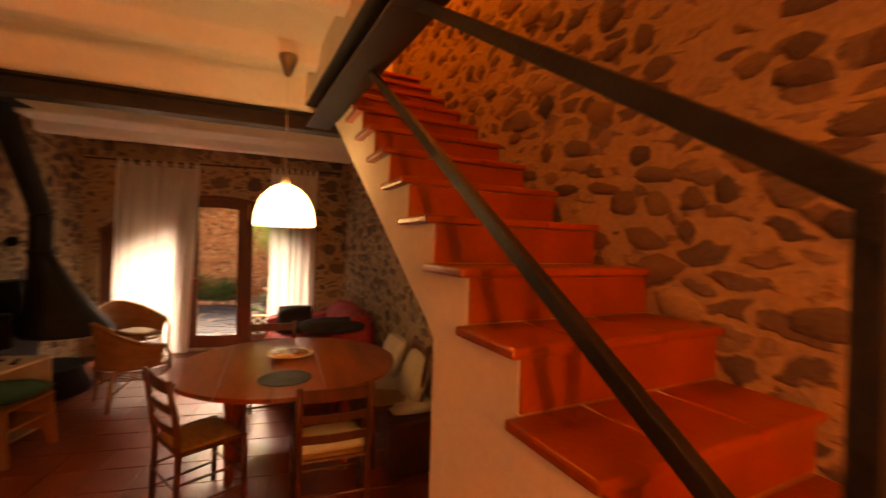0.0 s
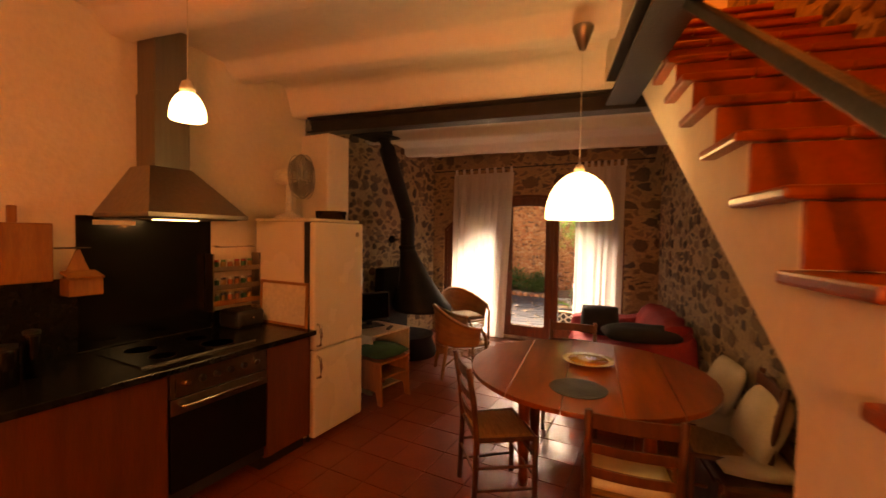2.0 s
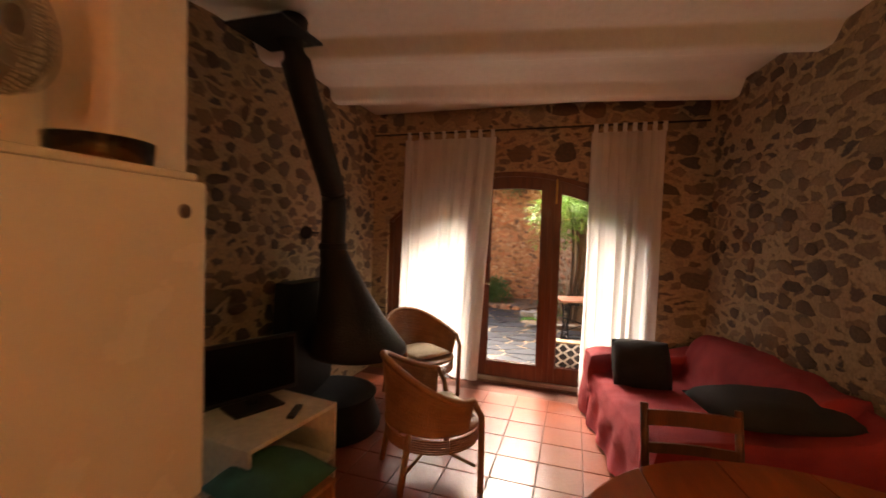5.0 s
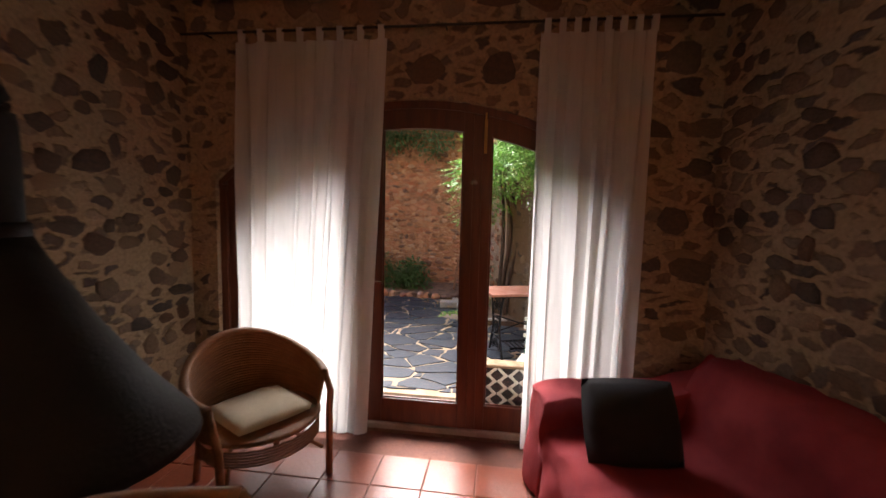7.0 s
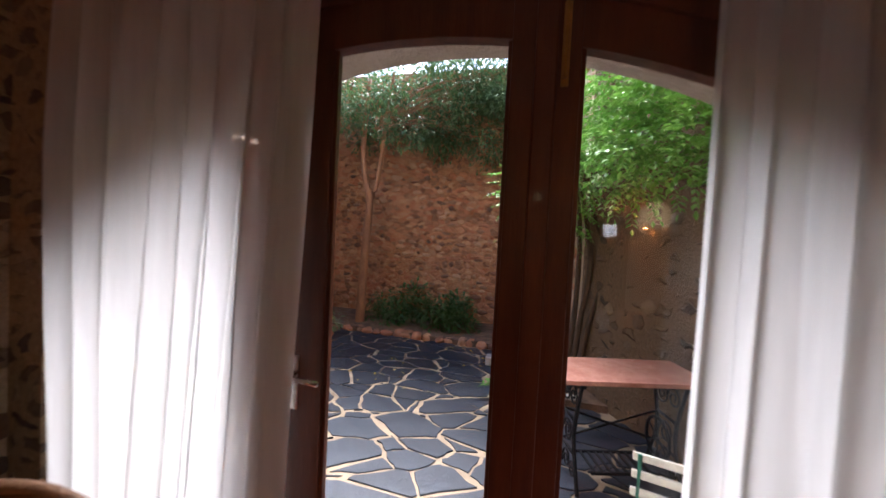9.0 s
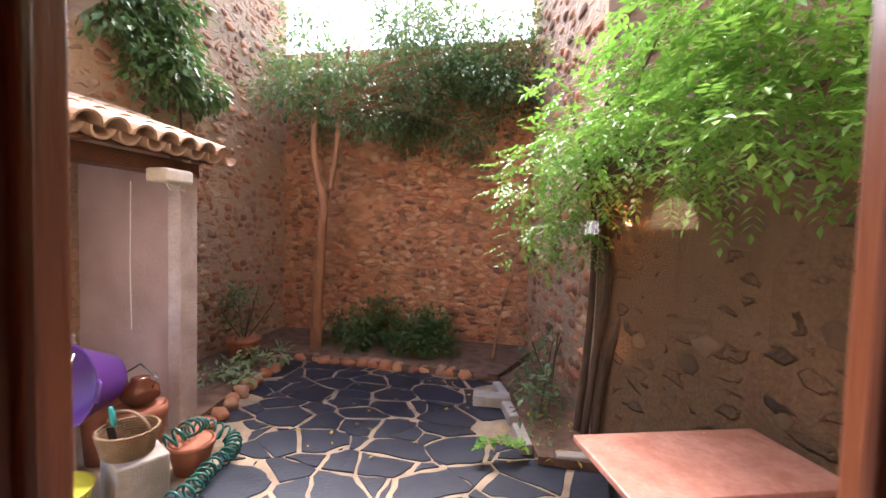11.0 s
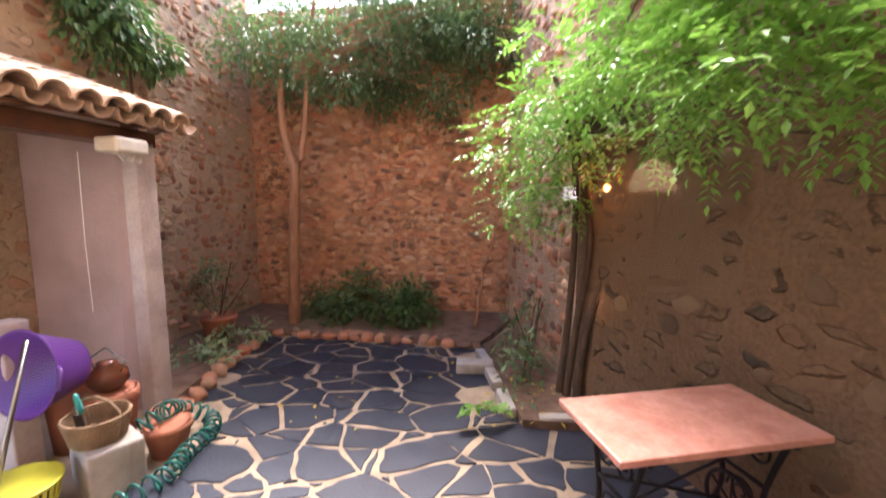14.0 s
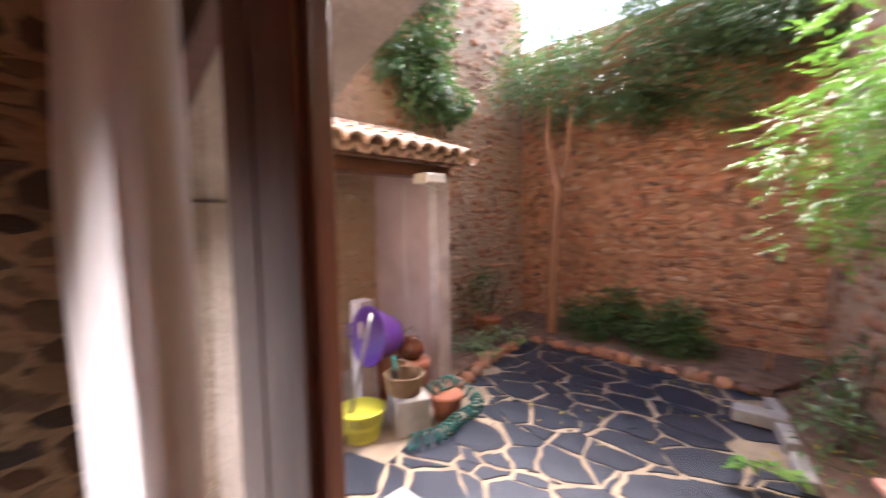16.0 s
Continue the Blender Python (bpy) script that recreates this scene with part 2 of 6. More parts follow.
WOODT = mat("table_wood", (0.31, 0.068, 0.016), (0.15, 0.031, 0.009), 0.3, 0, 2.0, 10, 0.06, stretch=(3, 0.6, 1), coat=0.15, dirt=0.2)
WOODC = mat("chair_wood", (0.12, 0.036, 0.013), (0.07, 0.022, 0.009), 0.4, 0, 5, 40, 0.15, stretch=(4, 4, 1))
WOODD = mat("door_wood", (0.12, 0.035, 0.013), (0.075, 0.021, 0.009), 0.38, 0, 4, 30, 0.15, stretch=(6, 6, 0.6), coat=0.15)
WOODK = mat("cabinet_wood", (0.125, 0.030, 0.009), (0.095, 0.023, 0.008), 0.5, 0, 3, 25, 0.08, stretch=(6, 6, 0.6))
WOODL = mat("light_wood", (0.32, 0.14, 0.05), (0.24, 0.095, 0.034), 0.5, 0, 4, 30, 0.1, stretch=(5, 5, 0.8))
WHITEB = mat("white_board", (0.66, 0.60, 0.48), (0.58, 0.52, 0.40), 0.5, 0, 3, 30, 0.05)
BLACKTOP = mat("black_granite", (0.006, 0.006, 0.006), (0.014, 0.013, 0.012), 0.22, 0, 30, 140, 0.02, spec=0.3, dirt=0.5)
BLACKGLASS = mat("black_glass", (0.004, 0.004, 0.004), (0.006, 0.006, 0.006), 0.12, 0, 2, 20, 0, spec=0.25)
INOX = mat("brushed_steel", (0.30, 0.26, 0.22), (0.27, 0.235, 0.20), 0.3, 1.0, 4, 30, 0.0, stretch=(9, 9, 0.4), dirt=0.06)
CHROME = mat("chrome", (0.7, 0.68, 0.65), (0.6, 0.58, 0.55), 0.15, 1.0, 4, 30, 0)
FRIDGE = mat("fridge_enamel", (0.74, 0.68, 0.55), (0.68, 0.62, 0.49), 0.25, 0, 2, 120, 0.03, coat=0.4, dirt=0.04)
PLASTICW = mat("white_plastic", (0.70, 0.66, 0.56), (0.6, 0.56, 0.46), 0.4, 0, 5, 50, 0.02)
BLACKP = mat("black_plastic", (0.012, 0.012, 0.013), (0.02, 0.02, 0.02), 0.35, 0, 5, 50, 0.02)
RUSH = mat("rush_seat", (0.42, 0.28, 0.12), (0.30, 0.18, 0.07), 0.75, 0, 12, 120, 0.5, stretch=(1, 8, 1))
WICKER = mat("wicker", (0.36, 0.17, 0.065), (0.22, 0.095, 0.035), 0.5, 0, 10, 90, 0.3, vary=0.4, island=True)
CREAM = mat("cream_cloth", (0.62, 0.54, 0.40), (0.52, 0.44, 0.31), 0.9, 0, 5, 160, 0.25)
RED = mat("red_throw", (0.36, 0.035, 0.04), (0.24, 0.02, 0.028), 0.9, 0, 4, 220, 0.35)
BLACKC = mat("black_cloth", (0.012, 0.012, 0.013), (0.022, 0.02, 0.022), 0.9, 0, 7, 200, 0.3)
GREENC = mat("green_cloth", (0.03, 0.13, 0.075), (0.02, 0.085, 0.05), 0.9, 0, 6, 200, 0.3)
SLATE = mat("slate", (0.012, 0.016, 0.026), (0.030, 0.037, 0.052), 0.42, 0, 4, 45, 0.25, vary=0.5, spec=0.35, dirt=0.35)
JOINT = mat("lime_joint", (0.40, 0.295, 0.19), (0.26, 0.19, 0.125), 0.9, 0, 5, 60, 0.5)
EARTH = mat("bed_earth", (0.20, 0.115, 0.07), (0.11, 0.065, 0.04), 0.95, 0, 8, 70, 0.9)
PINKW = mat("pink_render", (0.45, 0.30, 0.25), (0.34, 0.22, 0.18), 0.85, 0, 2.2, 30, 0.3, dirt=0.12)
PALEW = mat("pale_render", (0.58, 0.48, 0.42), (0.42, 0.33, 0.28), 0.85, 0, 4, 40, 0.3)
CLAY = mat("roof_clay", (0.52, 0.36, 0.24), (0.30, 0.20, 0.13), 0.85, 0, 6, 60, 0.4, vary=0.5)
POT = mat("pot_clay", (0.40, 0.14, 0.07), (0.28, 0.09, 0.045), 0.75, 0, 7, 60, 0.2)
MARBLE = mat("red_marble", (0.62, 0.30, 0.22), (0.50, 0.21, 0.15), 0.22, 0, 9, 50, 0.03, coat=0.3)
CONC = mat("concrete", (0.42, 0.38, 0.33), (0.27, 0.24, 0.20), 0.9, 0, 5, 70, 0.4)
PURPLE = mat("purple_plastic", (0.12, 0.035, 0.22), (0.09, 0.025, 0.17), 0.4, 0, 3, 30, 0.02)
YELLOW = mat("yellow_plastic", (0.62, 0.58, 0.05), (0.52, 0.47, 0.04), 0.4, 0, 3, 30, 0.02)
HOSE = mat("green_hose", (0.01, 0.13, 0.10), (0.008, 0.09, 0.07), 0.3, 0, 6, 40, 0.02)
TEAL = mat("teal_plastic", (0.03, 0.38, 0.36), None, 0.4)
BASKET = mat("basket_weave", (0.30, 0.19, 0.10), (0.18, 0.11, 0.055), 0.75, 0, 14, 90, 0.6)
BARK = mat("bark", (0.36, 0.17, 0.08), (0.24, 0.11, 0.055), 0.8, 0, 6, 50, 0.5, stretch=(3, 3, 0.7))
VINE = mat("vine_bark", (0.12, 0.075, 0.045), (0.07, 0.045, 0.03), 0.9, 0, 9, 60, 0.6, stretch=(3, 3, 0.7))
LEAF_B = leaf_mat("bright_leaf", (0.10, 0.27, 0.035), (0.23, 0.44, 0.07))
LEAF_D = leaf_mat("dark_leaf", (0.045, 0.11, 0.028), (0.10, 0.19, 0.055))
LEAF_M = leaf_mat("crown_leaf", (0.06, 0.13, 0.04), (0.15, 0.23, 0.09))
LEAF_Y = leaf_mat("fallen_leaf", (0.55, 0.42, 0.04), (0.35, 0.22, 0.05))
GLASS = glass_mat("window_glass")
CURTAIN = cloth_mat("curtain_cloth", (0.86, 0.85, 0.83))
SHADE = glow("lit_shade", (1.0, 0.72, 0.34), 0.8)
DAYGLOW = glow("day_pane", (0.95, 0.98, 1.0), 1.6)
OUTSTONE = mat("arch_render", (0.50, 0.42, 0.34), (0.36, 0.29, 0.23), 0.9, 0, 4, 50, 0.5)
REDDISH = mat("red_pepper", (0.45, 0.03, 0.02), (0.35, 0.02, 0.02), 0.4)
GREENP = mat("green_lid", (0.05, 0.22, 0.06), None, 0.4)
PLATEM = mat("painted_plate", (0.60, 0.36, 0.06), (0.45, 0.12, 0.03), 0.25, 0, 16, 60, 0.05, coat=0.3)
PLATEW = mat("plate_rim", (0.70, 0.58, 0.32), (0.6, 0.45, 0.18), 0.25, 0, 20, 60, 0.02, coat=0.3)

# ---- building blocks ----
def obj(name, bm, m, parent=None, smooth=False):
    if isinstance(bm, bpy.types.Mesh):
        me = bm
    else:
        me = bpy.data.meshes.new(name)
        bm.to_mesh(me)
        bm.free()
        me.materials.append(m)
        if smooth:
            me.polygons.foreach_set("use_smooth", [True] * len(me.polygons))
    ob = new(name, me)
    ob.parent = parent
    return ob


def part(name, bm, m, parent, label="", smooth=False):
    return tagged(obj(name, bm, m, parent, smooth), label)


def thing(name, label, category, x=0.0, y=0.0, z=0.0, rz=0.0, group="", kind=""):
    e = new(name)
    e.empty_display_size = 0.1
    e.matrix_world = pose(x, y, z, 0, 0, rz)
    return tagged(e, label, category, group, kind)


def box(x0, x1, y0, y1, z0, z1, b=0.004):
    bm = bmesh.new()
    bmesh.ops.create_cube(bm, size=1)
    bmesh.ops.transform(bm, verts=bm.verts, matrix=Matrix.Translation(((x0 + x1) / 2, (y0 + y1) / 2, (z0 + z1) / 2)) @ Matrix.Diagonal((x1 - x0, y1 - y0, z1 - z0, 1)))
    if b:
        bmesh.ops.bevel(bm, geom=bm.edges, offset=min(b, abs(x1 - x0) / 3, abs(y1 - y0) / 3, abs(z1 - z0) / 3), segments=2, affect="EDGES", profile=0.5)
    return bm


def join(*bms):
    out = bmesh.new()
    for b in bms:
        me = bpy.data.meshes.new("tmp")
        b.to_mesh(me)
        b.free()
        out.from_mesh(me)
        bpy.data.meshes.remove(me)
    return out


def moved(bm, m):
    bmesh.ops.transform(bm, verts=bm.verts, matrix=m)
    return bm


def lathe(profile, n=24, x=0.0, y=0.0):
    bm = bmesh.new()
    rings = []
    for r, z in profile:
        rings.append([bm.verts.new((x + r * math.cos(2 * math.pi * i / n), y + r * math.sin(2 * math.pi * i / n), z)) for i in range(n)])
    for a, b in zip(rings, rings[1:]):
        for i in range(n):
            bm.faces.new((a[i], a[(i + 1) % n], b[(i + 1) % n], b[i]))
    for ring, r in ((rings[0], profile[0][0]), (rings[-1], profile[-1][0])):
        if r > 1e-4:
            bm.faces.new(ring)
    bmesh.ops.remove_doubles(bm, verts=bm.verts, dist=1e-5)
    bmesh.ops.recalc_face_normals(bm, faces=bm.faces)
    return bm


def tube(points, r, n=8, r_end=None, closed=False):
    bm = bmesh.new()
    pts = [Vector(p) for p in points]
    rings = []
    up = Vector((0, 0, 1))
    for i, p in enumerate(pts):
        d = (pts[min(i + 1, len(pts) - 1)] - pts[max(i - 1, 0)]).normalized()
        a = d.cross(up if abs(d.z) < 0.95 else Vector((1, 0, 0))).normalized()
        b = d.cross(a)
        q = r if r_end is None else r + (r_end - r) * i / (len(pts) - 1)
        rings.append([bm.verts.new(p + q * (a * math.cos(2 * math.pi * k / n) + b * math.sin(2 * math.pi * k / n))) for k in range(n)])
    for u, v in zip(rings, rings[1:]):
        for k in range(n):
            bm.faces.new((u[k], u[(k + 1) % n], v[(k + 1) % n], v[k]))
    bm.faces.new(rings[0]), bm.faces.new(rings[-1])
    bmesh.ops.recalc_face_normals(bm, faces=bm.faces)
    return bm


def prism(poly, lo, hi, axis="y", bev=0.0):
    """A plate: poly in the two other axes, pushed from lo to hi along the axis."""
    bm = bmesh.new()

    def p3(a, b, c):
        return {"x": (c, a, b), "y": (a, c, b), "z": (a, b, c)}[axis]
    u = [bm.verts.new(p3(a, b, lo)) for a, b in poly]
    v = [bm.verts.new(p3(a, b, hi)) for a, b in poly]
    for i in range(len(u)):
        j = (i + 1) % len(u)
        bm.faces.new((u[i], u[j], v[j], v[i]))
    bm.faces.new(u), bm.faces.new(v)
    bmesh.ops.recalc_face_normals(bm, faces=bm.faces)
    if bev:
        bmesh.ops.bevel(bm, geom=bm.edges, offset=bev, segments=2, affect="EDGES", profile=0.5)
    return bm


def pillow(w, d, h, n=10, sag=0.0, seed=0):
    """A soft cushion lying on z = 0, pinched at its edges."""
    bm = bmesh.new()
    top, bot = {}, {}
    for i in range(n + 1):
        for j in range(n + 1):
            u, v = 2 * i / n - 1, 2 * j / n - 1
            t = ((1 - abs(u) ** 3) * (1 - abs(v) ** 3)) ** 0.5
            wob = 0.12 * noise.noise((u * 1.7 + seed, v * 1.7, seed))
            x, y = u * w / 2 * (1 - 0.05 * abs(v) ** 2 * 1), v * d / 2 * (1 - 0.05 * abs(u) ** 2)
            top[i, j] = bm.verts.new((x, y, h * (0.45 + (0.55 + wob) * t) - sag * t))
            edge = i in (0, n) or j in (0, n)
            bot[i, j] = top[i, j] if edge else bm.verts.new((x, y, h * 0.42 * (1 - t)))
    for i in range(n):
        for j in range(n):
            for g in (top, bot):
                bm.faces.new((g[i, j], g[i + 1, j], g[i + 1, j + 1], g[i, j + 1]))
    bmesh.ops.recalc_face_normals(bm, faces=bm.faces)
    return bm


def arc(cx, cz, r, a0, a1, n):
    return [(cx + r * math.cos(radians(a0 + (a1 - a0) * i / n)), cz + r * math.sin(radians(a0 + (a1 - a0) * i / n))) for i in range(n + 1)]


def structure(name, bm, m, label, category="wall", smooth=False):
    return tagged(obj(name, bm, m, None, smooth), label, category, kind="structure")


# ---- lie of the house: the right-hand wall and the stairs run 12 degrees off the others ----
A12 = radians(12)
U = Vector((-math.sin(A12), math.cos(A12), 0))
W = Vector((math.cos(A12), math.sin(A12), 0))
S0 = Vector((0.46, 2.10, 0))


def st(s, w, z):
    """A point by its way up the flight, its way towards the right wall, and its height."""
    p = S0 + U * s + W * w
    return (p.x, p.y, z)


FRAME_ST = Matrix.Translation(S0) @ Matrix.Rotation(A12, 4, "Z")
INN, OUT, GLZ = 7.72, 8.27, 7.80
ARC_X, ARC_R, ARC_Z = -1.75, 2.19, 0.14


def arch_z(x):
    return ARC_Z + math.sqrt(max(ARC_R ** 2 - (x - ARC_X) ** 2, 0))


# floor: bed of grout with single tiles laid later
structure("floor", prism([(-4.0, -1.6), (2.6, -1.6), (2.6, 7.75), (-4.0, 7.75)], -0.3, -0.006, "z"), GROUT, "grout bed of the terracotta tiled floor", "floor")
structure("ground", prism([(-60, 7.75), (60, 7.75), (60, 80), (-60, 80)], -0.4, 0.02, "z"), EARTH, "earth under and beyond the courtyard", "ground")
structure("threshold", box(-3.2, -0.3, 7.75, 8.28, -0.1, 0.06, 0.01), CONC, "worn stone threshold under the glazed doors", "threshold")

# door wall with its wide arched opening
X0, X1 = -3.2, -0.3
pts = [(-4.2, -0.3), (X0, -0.3), (X0, arch_z(X0))] + [(X0 + (X1 - X0) * i / 24, arch_z(X0 + (X1 - X0) * i / 24)) for i in range(1, 24)] + [(X1, arch_z(X1)), (X1, -0.3), (1.2, -0.3), (1.2, 6.2), (-4.2, 6.2)]
wall_door = structure("wall_north", prism(pts, INN, OUT, "y"), STONEWALL, "rough stone wall round the wide arched garden doorway")

# walls
wall_left = structure("wall_west", box(-3.75, -3.4, 4.62, INN, -0.3, 3.3, 0), STONEWALL, "rough stone side wall of the sitting room")
structure("wall_kitchen", box(-3.75, -2.92, -1.3, 4.3, -0.3, 3.3, 0.01), PLASTER, "cream plastered kitchen wall")
structure("wall_pier", box(-3.75, -2.58, 4.25, 4.54, -0.3, 2.60, 0.02), PLASTER, "cream plastered pier under the steel beam")
wall_right = structure("wall_east", moved(box(0.85, 1.3, -4.2, 7.2, -0.3, 6.0, 0), FRAME_ST), STONEWALL, "tall rough stone wall beside the stairs")
structure("wall_south", box(-3.75, 2.7, -1.6, -1.25, -0.3, 6.0, 0), PLASTER, "cream plastered wall with the entrance door")

# ceiling: plastered joists with shallow vaults between them
B = radians(9.5)
JOISTS = (-1.05, -0.2, 0.65, 1.5, 2.35, 3.2, 4.03, 4.62, 5.45, 6.38, 7.33)


def ceil_z(v):
    d = min(abs(v - j) for j in JOISTS)
    low = 2.75 if abs(v - 4.62) < 0.16 else 2.885
    t = min(max((d - 0.055) / 0.10, 0), 1)
    t = t * t * (3 - 2 * t)
    return low + t * (2.985 - low) + 0.035 * min(d / 0.45, 1)


def ceiling_sheet(name, v0, v1, w_lo, w_hi, label):
    bm = bmesh.new()
    n = int((v1 - v0) / 0.02)
    prev = None
    for i in range(n + 1):
        v = v0 + (v1 - v0) * i / n
        z = ceil_z(v)
        hi = w_hi(v)
        row = [bm.verts.new((w * math.cos(B) - v * math.sin(B), w * math.sin(B) + v * math.cos(B), z + (0.008 * noise.noise((w * 1.3, v * 0.9, 3))))) for w in [w_lo + (hi - w_lo) * k / 10 for k in range(11)]]
        if prev:
            for k in range(10):
                bm.faces.new((prev[k], row[k], row[k + 1], prev[k + 1]))
        prev = row
    return structure(name, bm, CEIL, label, "ceiling", True)


ceiling_sheet("ceiling", -1.7, 4.72, -4.0, lambda v: 0.60 + (4.6 - v) * 0.095, "cream plastered kitchen ceiling with rounded joists")
ceiling_sheet("ceiling", 4.60, 8.35, -3.0, lambda v: 2.2, "cream plastered sitting room ceiling with rounded joists")


def bar(name, p, q, half, z0, z1, m, label, cat):
    """An I-section steel beam from p to q in plan."""
    p, q = Vector(p), Vector(q)
    d = (q - p).normalized()
    k = Vector((-d.y, d.x))
    prof = [(-half, z0), (half, z0), (half, z0 + 0.016), (0.006, z0 + 0.022), (0.006, z1 - 0.022), (half, z1 - 0.016), (half, z1), (-half, z1), (-half, z1 - 0.016), (-0.006, z1 - 0.022), (-0.006, z0 + 0.022), (-half, z0 + 0.016)]
    bm = bmesh.new()
    e = [[bm.verts.new((c.x + k.x * a, c.y + k.y * a, b)) for a, b in prof] for c in (p, q)]
    for i in range(len(prof)):
        j = (i + 1) % len(prof)
        bm.faces.new((e[0][i], e[0][j], e[1][j], e[1][i]))
    bm.faces.new(e[0]), bm.faces.new(e[1])
    bmesh.ops.recalc_face_normals(bm, faces=bm.faces)
    return tagged(obj(name, bm, m), label, cat, kind="structure")


bar("beam_cross", (-2.80, 4.26), (0.75, 4.83), 0.07, 2.60, 2.745, STEEL, "black painted steel beam across the room", "beam")
bar("beam_stairs", (-0.125, 4.53), (1.32, -1.3), 0.095, 2.60, 2.785, STEEL, "black painted steel beam beside the stairwell", "beam")
# upper floor: its slab edge over the beam, landing, walls and ceiling that close the stairwell
structure("slab_edge", prism([(-0.25, 4.62), (-0.05, 4.62), (1.42, -1.3), (1.22, -1.3)], 2.79, 3.25, "z"), PLASTER, "cream plastered edge of the upper floor", "slab")
structure("landing", prism([(-4.0, 4.72), (0.85, 4.86), (0.55, 8.3), (-4.0, 8.3)], 3.1, 3.25, "z"), TERRA, "terracotta landing at the stair head", "floor")
structure("wall_upper", prism([(-0.9, 5.35), (1.0, 5.65), (1.0, 5.8), (-0.9, 5.5)], 3.25, 6.0, "z"), PLASTER, "cream plastered wall at the stair head")
structure("wall_upper", prism([(-0.9, 5.5), (-1.0, 5.5), (-1.0, -1.3), (-0.9, -1.3)], 3.25, 6.0, "z"), PLASTER, "cream plastered upper passage wall")
structure("slab", prism([(-1.0, -1.3), (1.21, -1.3), (-0.26, 4.62), (-1.0, 4.62)], 3.1, 3.25, "z"), TERRA, "tiled upper passage floor", "floor")
structure("ceiling_upper", box(-4.2, 2.7, -1.6, 8.3, 5.6, 5.8, 0), CEIL, "cream upper ceiling over the stairwell", "ceiling")
structure("ceiling_void", box(-4.0, -0.98, -1.6, 8.3, 3.26, 3.4, 0), CEIL, "floor slab above the kitchen", "slab")

# ---- stairs ----
RISE, RUN = 0.1785, 0.272
stairs = thing("staircase", "terracotta tiled stairs with a cream plastered side and iron rail", "stairs", kind="structure")


def nose(k):
    return 0.105 + (k - 9) * RUN, RISE * k


prof = []
for k in range(1, 19):
    s, z = nose(k)
    prof += [(s + 0.035, z - RISE), (s + 0.035, z - 0.012)]
s18, z18 = nose(18)
prof += [(s18 + 0.3, z18 - 0.012), (2.62, 2.80), (0.45, 1.385), (0.388, 1.33), (0.388, 0.0)]
bm = bmesh.new()
e = [[bm.verts.new(st(s, w, z)) for s, z in prof] for w in (0.045, 0.86)]
for i in range(len(prof)):
    j = (i + 1) % len(prof)
    bm.faces.new((e[0][i], e[0][j], e[1][j], e[1][i]))
bm.faces.new(e[0]), bm.faces.new(e[1])
bmesh.ops.recalc_face_normals(bm, faces=bm.faces)
part("flight", bm, PLASTER, stairs, "cream plastered flight with sloping underside")
for k in range(1, 19):
    s, z = nose(k)
    # tread: three tiles with a bull-nosed front edge that stands over the side
    for a, b in ((0.0, 0.25), (0.254, 0.55), (0.554, 0.85)):
        t = moved(box(a, b, s, s + RUN + 0.03, z - 0.03, z, 0.008), FRAME_ST)
        part("tread", t, TERRA, stairs)
    for a, b in ((0.058, 0.262), (0.266, 0.556), (0.56, 0.85)):
        t = moved(box(a - 0.01, b, s + 0.024, s + 0.04, z - RISE + 0.002, z - 0.032, 0.003), FRAME_ST)
        part("riser", t, TERRA, stairs)
for p0_, p1_, hw in ((st(-1.05, 0.02, 1.035), st(1.46, 0.02, 2.77), 0.019), (st(-0.79, 0.02, 1.735), st(0.66, 0.02, 2.70), 0.022)):
    d = (Vector(p1_) - Vector(p0_)).normalized()
    bm = bmesh.new()
    up = d.cross(W).normalized()
    ends = [[bm.verts.new(Vector(p) + W * a * 0.016 + up * b * hw) for a, b in ((-1, -1), (1, -1), (1, 1), (-1, 1))] for p in (p0_, p1_)]
    for i in range(4):
        j = (i + 1) % 4
        bm.faces.new((ends[0][i], ends[0][j], ends[1][j], ends[1][i]))
    bm.faces.new(ends[0]), bm.faces.new(ends[1])
    bmesh.ops.recalc_face_normals(bm, faces=bm.faces)
    bmesh.ops.bevel(bm, geom=bm.edges, offset=0.004, segments=2, affect="EDGES", profile=0.5)
    part("rail", bm, RAIL, stairs, "black iron rail")
part("rail_post", moved(box(0.004, 0.036, -0.80, -0.768, nose(5)[1] - 0.1, 1.74, 0.004), FRAME_ST), RAIL, stairs, "square black iron post")

